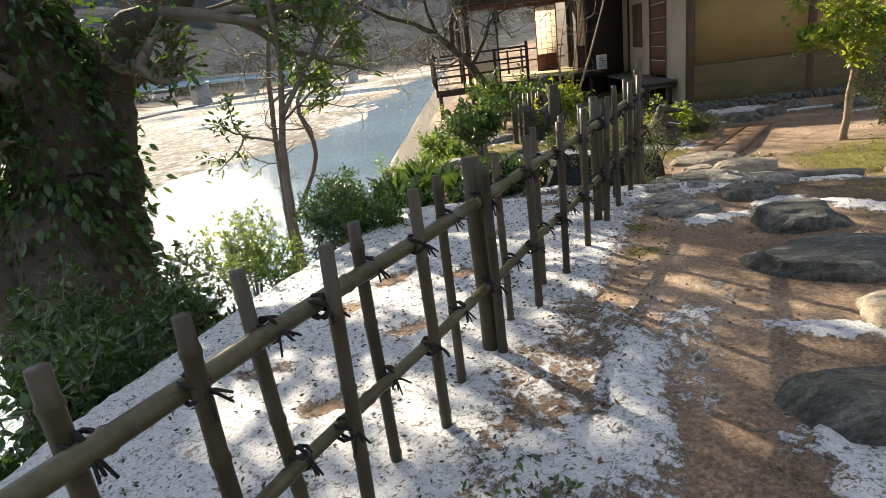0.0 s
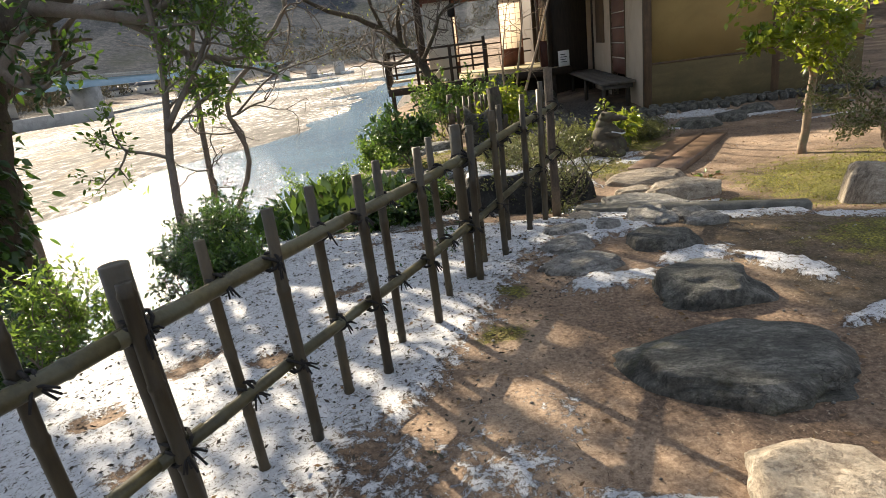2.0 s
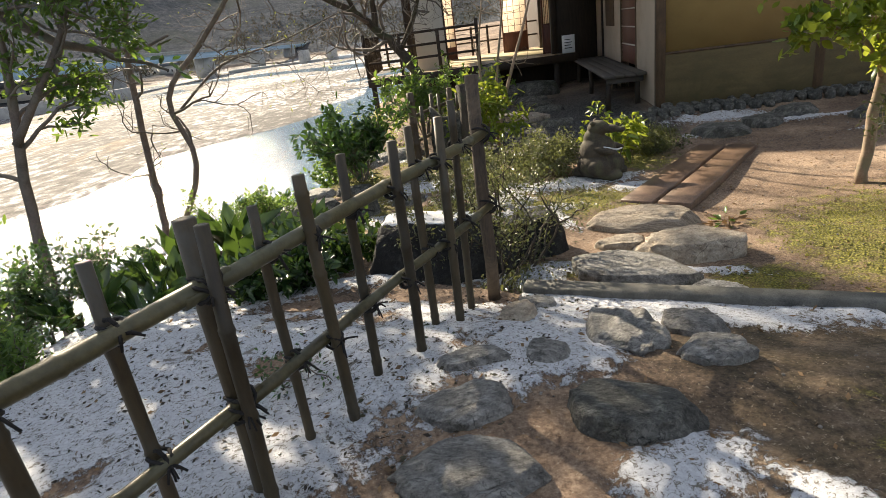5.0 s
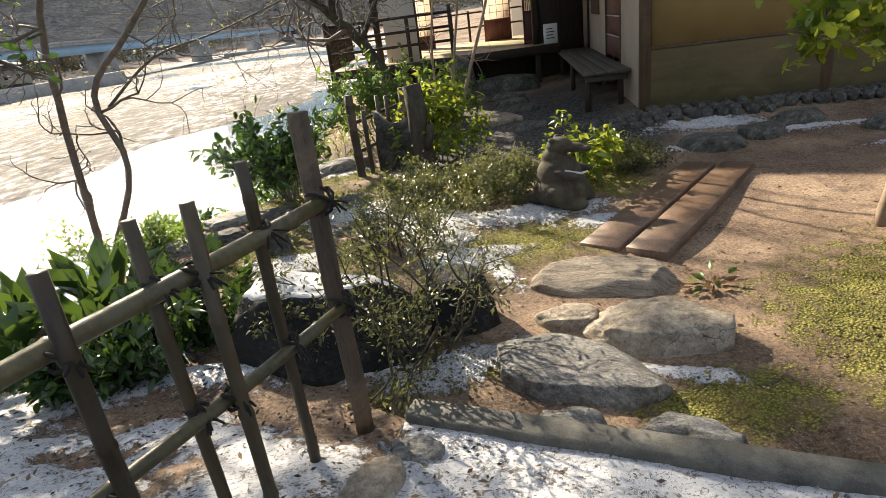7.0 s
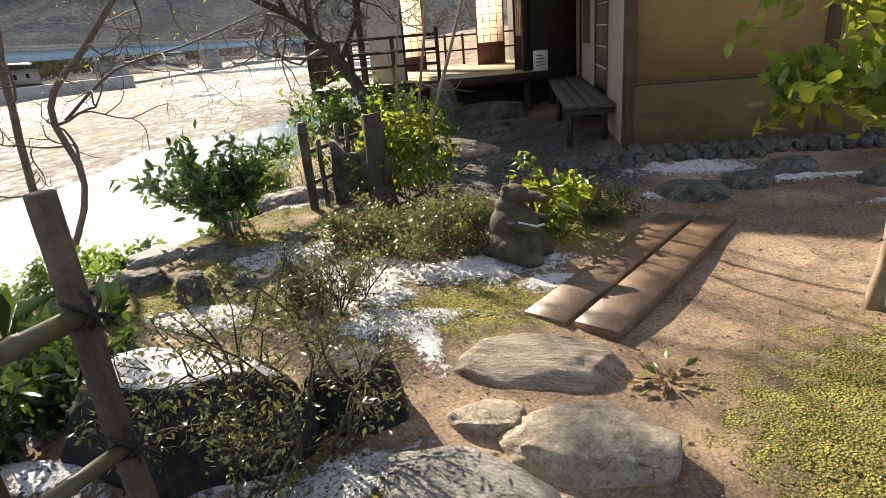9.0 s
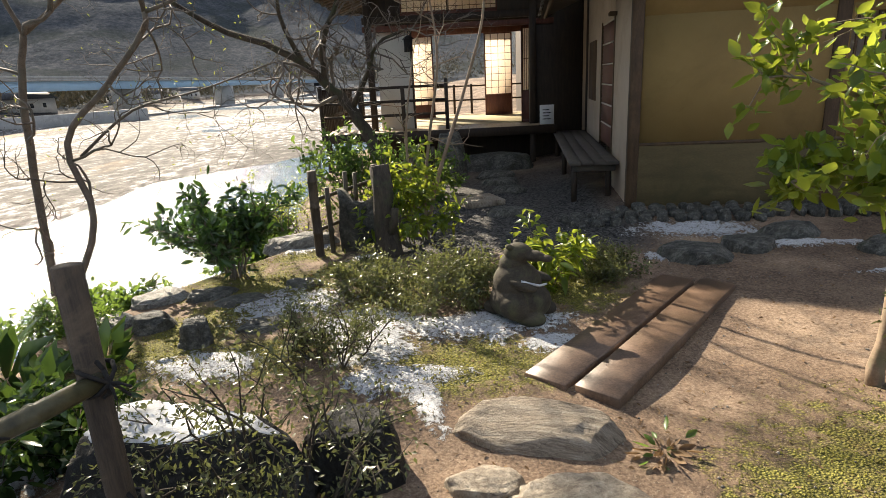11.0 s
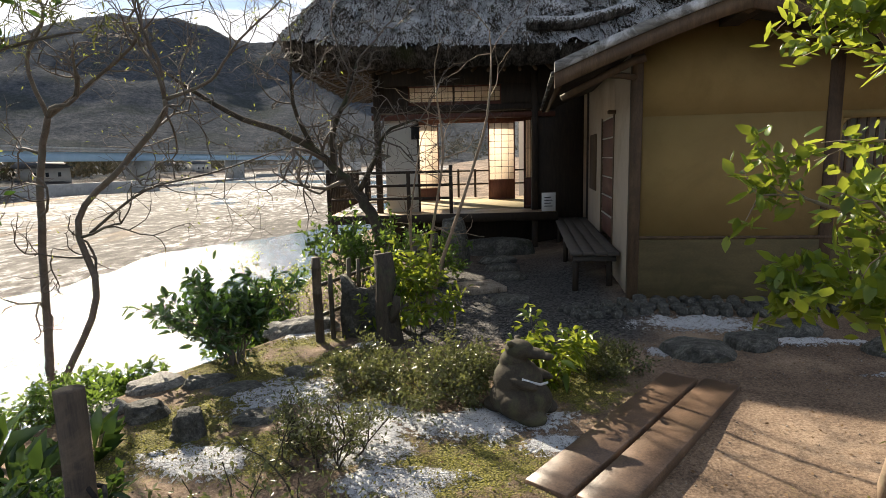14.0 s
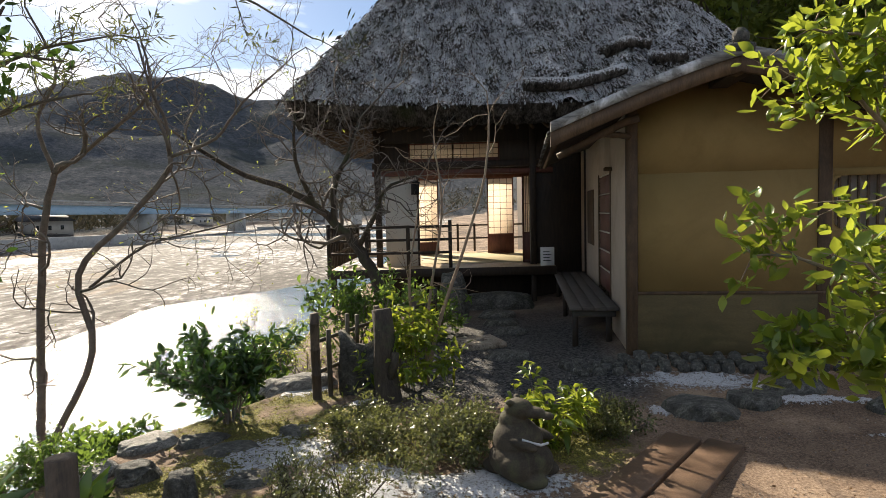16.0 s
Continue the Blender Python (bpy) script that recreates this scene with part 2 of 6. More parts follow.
L_DARK = leaf_material("dark_glossy_leaf", (0.02, 0.045, 0.014), (0.05, 0.10, 0.025), (0.12, 0.24, 0.03), 0.28, 0.2)
L_MID = leaf_material("green_leaf", (0.035, 0.08, 0.018), (0.09, 0.17, 0.03), (0.22, 0.33, 0.05), 0.35, 0.42)
L_BRIGHT = leaf_material("bright_leaf", (0.035, 0.085, 0.014), (0.13, 0.22, 0.03), (0.42, 0.48, 0.05), 0.35, 0.5)
L_OLIVE = leaf_material("olive_leaf", (0.03, 0.04, 0.014), (0.14, 0.15, 0.06), (0.25, 0.27, 0.08), 0.3, 0.3)
L_FOREST = leaf_material("forest_leaf", (0.035, 0.065, 0.016), (0.15, 0.2, 0.045), (0.34, 0.42, 0.08), 0.5, 0.45)
L_YELLOW = leaf_material("yellow_green_leaf", (0.10, 0.13, 0.025), (0.22, 0.26, 0.05), (0.45, 0.5, 0.09), 0.4, 0.5)
L_DEAD = leaf_material("dry_leaf", (0.10, 0.06, 0.03), (0.28, 0.18, 0.09), (0.3, 0.18, 0.08), 0.8, 0.2)
L_BROAD = leaf_material("broad_dark_leaf", (0.014, 0.036, 0.011), (0.05, 0.095, 0.026), (0.13, 0.22, 0.035), 0.27, 0.22)
L_RED = leaf_material("red_leaf", (0.35, 0.06, 0.03), (0.5, 0.12, 0.04), (0.6, 0.12, 0.05), 0.6, 0.4)


# ---- mesh helpers ----
class Mesh:
    """Collects vertices and faces for one mesh."""

    def __init__(self):
        self.v, self.f, self.n = [], [], 0

    def add(self, verts, faces):
        self.v.append(np.asarray(verts, float))
        self.f.extend([[i + self.n for i in f] for f in faces])
        self.n += len(verts)

    def tube(self, pts, r0, r1, sides=6, cap=True, power=1.0):
        pts = [Vector(p) for p in pts]
        k, rings = len(pts), []
        side = None
        for i, p in enumerate(pts):
            d = (pts[min(i + 1, k - 1)] - pts[max(i - 1, 0)]).normalized()
            if side is None:
                side = d.orthogonal().normalized()
            side = (side - d * side.dot(d)).normalized()
            up = d.cross(side)
            r = r0 + (r1 - r0) * (i / max(k - 1, 1)) ** power
            rings += [tuple(p + r * (math.cos(6.28319 * j / sides) * side + math.sin(6.28319 * j / sides) * up)) for j in range(sides)]
        faces = [[i * sides + j, i * sides + (j + 1) % sides, (i + 1) * sides + (j + 1) % sides, (i + 1) * sides + j] for i in range(k - 1) for j in range(sides)]
        if cap:
            faces += [list(range(sides))[::-1], [(k - 1) * sides + j for j in range(sides)]]
        self.add(rings, faces)

    def box(self, lo, hi, bevel=0.0, turn=None, at=(0, 0, 0)):
        bm = bmesh.new()
        bmesh.ops.create_cube(bm, size=1.0)
        for v in bm.verts:
            v.co = Vector([lo[i] + (v.co[i] + 0.5) * (hi[i] - lo[i]) for i in range(3)])
        if bevel:
            bmesh.ops.bevel(bm, geom=bm.edges[:], offset=bevel, segments=1, affect="EDGES", profile=0.5)
        m = pose(*at, 0, 0, turn) if turn is not None else None
        bm.verts.ensure_lookup_table()
        self.add([tuple(m @ v.co) if m else tuple(v.co) for v in bm.verts], [[v.index for v in f.verts] for f in bm.faces])
        bm.free()

    def leaves(self, pos, along, size, width=0.4, rng=None, fold=0.12, droop=0.15):
        """Folded leaves, each a little kite with a spine."""
        pos, along = np.asarray(pos, float), np.asarray(along, float)
        k = len(pos)
        if not k:
            return
        rng = rng or np.random.default_rng(1)
        along = along / (np.linalg.norm(along, axis=1, keepdims=True) + 1e-9)
        rnd = rng.normal(size=(k, 3))
        rnd[:, 2] += 1.2
        side = np.cross(along, rnd)
        side /= np.linalg.norm(side, axis=1, keepdims=True) + 1e-9
        up = np.cross(side, along)
        s = (np.asarray(size) * rng.uniform(0.6, 1.25, k))[:, None]
        if 0.07 <= float(np.mean(size)) < 0.3 and width > 0.3:
            # a fuller outline for leaves seen close by
            def at(t, wd, dip):
                return pos + along * s * t + side * s * width * wd - up * s * fold * dip - np.array([0, 0, 1]) * s * droop * t * t
            rows = [at(0, 0, 0), at(0.2, 0.33, 0), at(0.2, 0, 0.8), at(0.2, -0.33, 0), at(0.5, 0.5, 0), at(0.5, 0, 1), at(0.5, -0.5, 0), at(0.8, 0.3, 0), at(0.8, 0, 0.7), at(0.8, -0.3, 0), at(1.05, 0, 0)]
            self.v.append(np.stack(rows, 1).reshape(-1, 3))
            b = np.arange(k)[:, None] * 11 + self.n
            tri = [(0, 2, 1), (0, 3, 2), (1, 2, 5), (1, 5, 4), (2, 3, 6), (2, 6, 5), (4, 5, 8), (4, 8, 7), (5, 6, 9), (5, 9, 8), (7, 8, 10), (8, 9, 10)]
            self.f.extend(np.concatenate([b + list(q) for q in tri], 0).tolist())
            self.n += 11 * k
            return
        base, tip = pos, pos + along * s - np.array([0, 0, 1]) * s * droop
        mid = pos + along * s * 0.45 - up * s * fold
        l, r = pos + along * s * 0.48 + side * s * width * 0.5, pos + along * s * 0.48 - side * s * width * 0.5
        v = np.stack([base, l, tip, r, mid], 1).reshape(-1, 3)
        b = np.arange(k)[:, None] * 5 + self.n
        f = np.concatenate([b + [0, 4, 1], b + [1, 4, 2], b + [0, 3, 4], b + [4, 3, 2]], 0)
        self.v.append(v)
        self.f.extend(f.tolist())
        self.n += 5 * k

    def data(self, name, smooth=False):
        me = bpy.data.meshes.new(name)
        if not self.v:
            return me
        v = np.concatenate(self.v)
        sizes = np.array([len(f) for f in self.f], np.int32)
        loops = np.concatenate([np.asarray(f, np.int32) for f in self.f]) if len(set(sizes)) > 1 else np.asarray(self.f, np.int32).ravel()
        me.vertices.add(len(v))
        me.vertices.foreach_set("co", v.astype(np.float32).ravel())
        me.loops.add(len(loops))
        me.loops.foreach_set("vertex_index", loops)
        me.polygons.add(len(sizes))
        me.polygons.foreach_set("loop_start", np.concatenate([[0], np.cumsum(sizes)[:-1]]).astype(np.int32))
        me.update(calc_edges=True)
        me.validate()
        if smooth:
            me.polygons.foreach_set("use_smooth", np.ones(len(me.polygons), bool))
        return me


def part(name, mesh, material, parent=None, label="", smooth=False):
    """Links a mesh as one object under a thing or a part."""
    ob = new(name, mesh.data(name, smooth) if isinstance(mesh, Mesh) else mesh)
    if not ob.data.materials:
        ob.data.materials.append(material)
    ob.parent = parent
    if parent is not None and parent.parent is None:
        ob.matrix_parent_inverse = parent.matrix_basis.inverted()
    elif parent is not None:
        ob.matrix_parent_inverse = Matrix.Identity(4)
    return tagged(ob, label)


def thing(name, label, category, at=(0, 0, 0), group="", kind=""):
    ob = new(name)
    ob.empty_display_size = 0.1
    ob.matrix_basis = Matrix.Translation(at)
    return tagged(ob, label, category, group, kind)


def boxmesh(lo, hi, bevel=0.006, turn=None, at=(0, 0, 0)):
    m = Mesh()
    m.box(lo, hi, bevel, turn, at)
    return m


def vnoise(x, y, seed=0):
    """Smooth value noise on arrays, 0 to 1."""
    xi, yi = np.floor(x).astype(np.int64), np.floor(y).astype(np.int64)
    fx, fy = x - xi, y - yi
    fx, fy = fx * fx * (3 - 2 * fx), fy * fy * (3 - 2 * fy)

    def h(a, b):
        n = (a * 374761393 + b * 668265263 + seed * 69069) & 0x7FFFFFFF
        n = ((n ^ (n >> 13)) * 1274126177) & 0x7FFFFFFF
        return ((n ^ (n >> 16)) & 0xFFFF) / 65535.0

    return (h(xi, yi) * (1 - fx) + h(xi + 1, yi) * fx) * (1 - fy) + (h(xi, yi + 1) * (1 - fx) + h(xi + 1, yi + 1) * fx) * fy


def fbm(x, y, seed=0, octaves=5, gain=0.5):
    total, amp, norm = 0.0, 1.0, 0.0
    for i in range(octaves):
        total = total + amp * vnoise(x * 2.0 ** i + 17 * i, y * 2.0 ** i - 9 * i, seed + i)
        norm += amp
        amp *= gain
    return total / norm


def smooth(a, b, x):
    t = np.clip((x - a) / (b - a), 0, 1)
    return t * t * (3 - 2 * t)


# ---- ground: garden, bank, river bed and hills in one sheet ----
WATER = -6.0


def bank_edge(y):
    return np.interp(y, [-60, -2, 2.2, 3.6, 4.6, 5.6, 6.6, 7.6, 8.6, 9.6, 10.4, 11.5, 13, 17, 24, 40, 90, 200, 500, 3000],
                     [-8, -2.1, -1.75, -1.25, -0.75, -0.45, -0.3, -0.1, 0.3, 0.95, 1.35, 0.9, 0.5, 0.3, 1.5, 2, 8, 12, 60, 400])


def fence_x(y):
    return 0.04 + (np.minimum(y, 5.3) - 1.956) * 0.584


def kerb_y(x):
    return 5.26 - 0.415 * (x - 2.07)


def blob(x, y, cx, cy, rx, ry, turn=0.0):
    c, s = math.cos(radians(turn)), math.sin(radians(turn))
    dx, dy = x - cx, y - cy
    return np.clip(1.25 - np.sqrt(((dx * c + dy * s) / rx) ** 2 + ((dy * c - dx * s) / ry) ** 2), 0, 1)


def garden_z(x, y):
    """Height of the garden floor, with no small relief."""
    past = smooth(-0.06, 0.14, y - np.where(x < 2.08, np.where(x < 1.2, 5.9, 5.9 - (x - 1.2) * 0.73), kerb_y(x)))
    past = np.where(x > 3.5, smooth(-0.8, 0.9, y - kerb_y(3.5)), past)
    z = (0.135 - 0.15 * smooth(0.95, 0.05, kerb_y(x) - y)) * (1 - past) - 0.145 * past
    left = np.clip(fence_x(y) - x, 0, 3)
    z = z - 0.06 * left * (1 - past)
    z = z + 0.11 * smooth(9.4, 10.3, y) * smooth(4.0, 5.0, x) - 0.06 * blob(x, y, 4.45, 6.9, 1.3, 0.8, 46)
    return z


def ground_z(x, y):
    return float(garden_z(np.array([float(x)]), np.array([float(y)]))[0])


def terrain(x, y):
    d = x - bank_edge(y)
    g = garden_z(x, y) + 0.035 * (fbm(x * 1.3, y * 1.3, 3) - 0.5) * smooth(0, 0.6, d)
    far = smooth(14, 40, np.hypot(x - 3, y - 8))
    g = g + far * 2.5 * fbm(x / 30, y / 30, 5) + smooth(12, 60, x) * 12 * smooth(0, 120, x) + smooth(18, 60, y) * smooth(6, 30, d) * 3
    bed = WATER + 0.10 + 0.55 * (fbm(x / 14, y / 26, 11, 4) - 0.47)
    channel = np.interp(y, [-200, 20, 40, 54, 69, 100, 200, 400, 3000], [-27, -25, -22.5, -22, -13, -8, -6, 20, 200])
    s = channel + 1.6 * (fbm(y / 9, y * 0, 21, 3) - 0.5) * 3 - x
    bed = bed - 0.9 * smooth(1.5, -3.0, s)
    second = np.abs(y - 230 + 0.55 * (x + 60) + 20 * (fbm(x / 60, y / 60, 31, 3) - 0.5))
    bed = bed - 0.7 * smooth(16, 6, second)
    bank = g + np.minimum(d, 0) * 1.25 + np.clip(-d, 0, 1) * 0.5 * (fbm(x * 1.1, y * 1.1, 8) - 0.5)
    z = np.maximum(np.where(d < 0, bank, g), bed)
    # far shore terrace and wooded hills
    az, dist = np.degrees(np.arctan2(x - 2.7, y - 4.0)), np.hypot(x - 2.7, y - 4.0)
    shore = smooth(0, 40, dist - np.interp(az, [-180, -60, -45, -33, -25, -15, 0, 30], [150, 150, 135, 190, 330, 500, 520, 700]))
    z = z + shore * (3.2 + 1.2 * fbm(x / 25, y / 25, 41, 4)) * np.where(d < 0, 1, 0)
    ridge = np.interp(az, [-180, -90, -50, -38, -31, -24, -18, -12, -6, 0, 6, 14, 30, 90, 180],
                      [150, 180, 196, 222, 276, 272, 247, 245, 220, 185, 150, 170, 220, 150, 150])
    ridge = ridge * (0.93 + 0.16 * fbm(az / 4.0, az * 0 + 0.5, 51, 5))
    z = z + ridge * smooth(430, 1250, dist) ** 1.3 * (0.72 + 0.5 * (fbm(x / 170, y / 170, 61, 6) - 0.2) * (1 - smooth(1000, 1300, dist)) + 0.15 * smooth(900, 1300, dist))
    return z


def axis(lo, hi, step, near, far_):
    """Coordinates: even in the middle, growing outward."""
    mid = list(np.arange(lo, hi + step / 2, step))
    def grow(start, sign, limit):
        out, p, s = [], start, step
        while abs(p) < limit:
            s = min(s * 1.085, max(0.028 * abs(p - start) + step, step))
            s = max(s, step)
            p += sign * s * (1.0 if s > step else 1.2)
            out.append(p)
        return out
    return np.array(grow(lo, -1, near)[::-1] + mid + grow(hi, 1, far_))


GX, GY = axis(-1.9, 6.2, 0.03, 2600, 2600), axis(-0.4, 10.6, 0.03, 900, 2600)
XX, YY = np.meshgrid(GX, GY)
ZZ = terrain(XX, YY)
EDGE = XX - bank_edge(YY)
in_garden = smooth(-0.25, 0.1, EDGE) * smooth(16, 12, YY)
left_of = fence_x(YY) - XX
past_kerb = smooth(-0.05, 0.1, YY - np.where(XX < 2.08, 5.9 - np.clip(XX - 1.2, 0, 1) * 0.73, kerb_y(XX)))
n1, n2, n3 = fbm(XX * 2.2, YY * 2.2, 71), fbm(XX * 7, YY * 7, 72), fbm(XX * 24, YY * 24, 73, 3)
snow = 0.8 * smooth(-0.8, 0.15, left_of) * (1 - past_kerb)
snow = np.maximum(snow, 0.46 * (1 - past_kerb) * smooth(-1.3, -0.75, left_of) * smooth(3.2, 2.3, YY))
snow = np.maximum(snow, (1 - past_kerb) * smooth(0.42, 0.1, kerb_y(XX) - YY) * 0.85 * smooth(1.9, 2.1, XX) * smooth(4.4, 3.6, XX))
for b in ((0.62, 1.75, 0.16, 0.75, -20), (1.12, 1.3, 0.3, 0.5, -25), (0.95, 1.0, 0.5, 0.2, 0), (0.35, 1.5, 0.35, 0.3, 0), (1.5, 2.02, 0.5, 0.1, -25), (1.75, 3.55, 0.35, 0.14, 0), (2.3, 3.72, 0.3, 0.2, 20),
          (2.62, 3.45, 0.14, 0.4, 20), (2.0, 4.35, 0.4, 0.3, 0), (2.75, 2.9, 0.4, 0.07, 15), (2.0, 4.8, 0.25, 0.3, 0), (2.1, 4.6, 0.4, 0.5, 0), (2.55, 4.75, 0.5, 0.25, -20), (2.15, 5.0, 0.4, 0.2, -20), (3.0, 4.62, 0.4, 0.14, -22)):
    snow = np.maximum(snow, 0.82 * blob(XX, YY, *b))
for b in ((2.9, 7.65, 0.85, 0.38, 10), (2.0, 7.75, 0.6, 0.45, 0), (2.4, 6.95, 0.5, 0.22, 0), (3.35, 7.35, 0.3, 0.2, 0), (2.2, 7.4, 0.4, 0.5, 0), (2.55, 6.75, 0.12, 0.5, 15), (2.3, 5.75, 0.5, 0.2, 30), (3.2, 5.5, 0.42, 0.09, -22),
          (1.5, 8.2, 0.7, 0.5, 20), (1.2, 7.2, 0.45, 0.3, 0), (1.9, 9.35, 0.35, 0.15, 30), (5.2, 9.7, 0.95, 0.34, -8), (5.9, 9.2, 0.5, 0.16, -5), (4.55, 9.0, 0.2, 0.2, 0), (6.2, 9.2, 0.6, 0.12, -10), (1.2, 9.7, 0.4, 0.2, 30),
          (1.7, 5.9, 0.8, 0.25, -35), (0.6, 6.2, 0.5, 0.4, 0), (6.4, 8.4, 0.7, 0.08, 0)):
    snow = np.maximum(snow, 0.75 * past_kerb * blob(XX, YY, *b))
for b in ((-0.2, 2.6, 0.16, 0.1, 20), (0.1, 3.3, 0.2, 0.12, 0), (0.4, 4.0, 0.16, 0.1, 30), (-0.5, 2.0, 0.2, 0.1, 0), (0.9, 4.6, 0.2, 0.14, 0), (-0.3, 3.4, 0.25, 0.12, 40),
          (0.9, 5.2, 0.3, 0.15, 0), (0.5, 4.9, 0.2, 0.1, 0), (1.75, 5.3, 0.42, 0.2, -30), (1.35, 5.55, 0.45, 0.2, -15), (0.75, 5.55, 0.4, 0.2, 0),  (-0.9, 2.4, 0.2, 0.12, 0), (1.3, 5.0, 0.2, 0.2, 0), (-0.6, 3.0, 0.18, 0.1, 0), (-0.75, 1.4, 0.2, 0.12, 0)):
    snow = snow - 0.5 * blob(XX, YY, *b)
snow = np.clip(snow, 0, 1) * in_garden
moss = np.zeros_like(XX)
for b in ((4.75, 5.8, 1.15, 1.05, 20), (4.3, 5.2, 0.75, 0.7, 0), (4.1, 5.7, 0.5, 0.7, 0), (4.6, 5.4, 1.0, 0.9, 0), (3.6, 8.25, 0.55, 0.55, 30), (2.75, 7.1, 0.8, 0.5, 0), (0.9, 7.7, 0.5, 1.1, -20), (2.2, 5.75, 0.5, 0.25, 0),
          (1.3, 9.5, 0.6, 0.3, 30), (2.3, 8.3, 0.7, 0.5, 0), (1.2, 8.7, 0.8, 0.5, 0), (0.7, 8.9, 0.5, 0.7, 0), (1.4, 7.3, 0.6, 0.4, 0), (1.9, 9.0, 0.6, 0.4, 20), (3.5, 3.6, 0.7, 0.5, 0), (5.6, 6.0, 0.8, 0.5, 0), (1.15, 3.15, 0.16, 0.12, 0), (1.25, 3.6, 0.15, 0.1, 0), (3.3, 5.3, 0.5, 0.25, 0)):
    moss = np.maximum(moss, 0.8 * blob(XX, YY, *b))
moss = moss * in_garden
gravel = smooth(8.9, 9.6, YY) * smooth(1.5, 2.1, XX) * smooth(5.0, 4.4, XX) * in_garden + 0.8 * smooth(0.05, -0.3, EDGE) * smooth(-7.5, -4.5, EDGE) * (YY < 40)
# muddy ground inside the kerb, where tree shade is also put into the colour
shaded_mud = smooth(2.3, 2.7, XX + 0.5 * (n1 - 0.5)) * smooth(0.08, 0.3, kerb_y(XX) - YY) * in_garden
snow_on = smooth(0.42, 0.56, snow + 0.55 * (n2 - 0.5) + 0.35 * (n1 - 0.5) + 0.25 * (n3 - 0.5))
ZZ = ZZ + (snow_on * (0.012 + 0.016 * n2) + moss * 0.018 * n3 * (1 - snow_on) + 0.010 * (n3 - 0.5)) * in_garden
bed_zone = smooth(-1.5, -4.0, EDGE) * smooth(WATER + 2.2, WATER + 0.8, ZZ)
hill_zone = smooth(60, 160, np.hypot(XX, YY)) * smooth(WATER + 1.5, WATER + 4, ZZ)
ground = Mesh()
nx = len(GX)
ground.v.append(np.stack([XX.ravel(), YY.ravel(), ZZ.ravel()], 1))
ii = (np.arange(len(GY) - 1)[:, None] * nx + np.arange(nx - 1)[None, :]).ravel()
ground.f = np.stack([ii, ii + 1, ii + nx + 1, ii + nx], 1)
ground.n = XX.size

g = Nodes("garden_ground")
fine, mid_, big = g.noise(55, 6, 0.7), g.noise(9, 5, 0.6), g.noise(1.3, 4, 0.6)
soil = g.ramp(g.math("ADD", g.math("MULTIPLY", fine, 0.5), g.math("MULTIPLY", big, 0.5)), (0.38, (0.05, 0.034, 0.024)), (0.5, (0.18, 0.122, 0.082)), (0.61, (0.34, 0.25, 0.175)))
litter = g.ramp(g.noise(34, 3, 0.75, None, 1.5), (0.63, 0.0), (0.68, 1.0))
# dark brown mud, taken darker still to stand for the shade on it
soil = g.mix(g.math("MULTIPLY", g.attr("shaded_mud"), g.ramp(mid_, (0.3, 0.5), (0.6, 0.95))), soil, g.ramp(fine, (0.35, (0.026, 0.02, 0.011)), (0.65, (0.088, 0.066, 0.036))))
soil = g.mix(litter, soil, (0.07, 0.045, 0.026))
soil = g.mix(g.ramp(g.noise(75, 3, 0.8, None, 0.5), (0.62, 0.0), (0.66, 0.8)), soil, (0.36, 0.30, 0.22))
mossc = g.ramp(g.math("ADD", g.math("MULTIPLY", g.noise(120, 3), 0.6), g.math("MULTIPLY", mid_, 0.4)), (0.34, (0.07, 0.068, 0.016)), (0.5, (0.20, 0.185, 0.034)), (0.66, (0.35, 0.325, 0.07)))
mvo = g.add("TexVoronoi", Scale=75.0)
g.link(g.co, mvo.inputs["Vector"])
mossc = g.mix(g.ramp(mvo.outputs["Distance"], (0.25, 0.0), (0.7, 0.8)), mossc, (0.05, 0.048, 0.012))
mossc = g.mix(g.ramp(g.noise(5.0, 5, 0.7), (0.52, 0.0), (0.66, 0.6)), mossc, (0.12, 0.085, 0.03))
mossf = g.ramp(g.math("ADD", g.attr("moss"), g.math("ADD", g.math("MULTIPLY", g.math("SUBTRACT", mid_, 0.5), 1.3), g.math("MULTIPLY", g.math("SUBTRACT", fine, 0.5), 1.1))), (0.30, 0.0), (0.62, 1.0))
col = g.mix(mossf, soil, mossc)
vor = g.add("TexVoronoi", Scale=42.0)
g.link(g.co, vor.inputs["Vector"])
grav = g.ramp(vor.outputs["Color"], (0.2, (0.02, 0.02, 0.02)), (0.8, (0.11, 0.105, 0.10)))
col = g.mix(g.attr("gravel"), col, grav)
bedn, bedb = g.noise(0.9, 9, 0.72, (1, 0.55, 1)), g.noise(0.035, 6, 0.6, (1, 0.6, 1))
bedc = g.ramp(g.math("ADD", g.math("MULTIPLY", bedn, 0.62), g.math("MULTIPLY", bedb, 0.38)), (0.44, (0.05, 0.045, 0.04)), (0.51, (0.17, 0.155, 0.14)), (0.565, (0.5, 0.49, 0.49)), (0.63, (0.85, 0.86, 0.88)))
bedc = g.mix(g.ramp(g.noise(0.03, 5, 0.6, (1, 0.4, 1), 0.8), (0.60, 0.0), (0.66, 0.85)), bedc, (0.24, 0.15, 0.07))
col = g.mix(g.attr("bed"), col, bedc)
# bare woods on the hills; the bluish cast is distance haze painted in
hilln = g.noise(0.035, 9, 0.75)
hazy_hillc = g.ramp(g.math("ADD", g.math("MULTIPLY", hilln, 0.4), g.math("MULTIPLY", g.noise(0.22, 6, 0.75), 0.6)), (0.40, (0.05, 0.056, 0.064)), (0.5, (0.085, 0.092, 0.102)), (0.6, (0.135, 0.138, 0.146)))
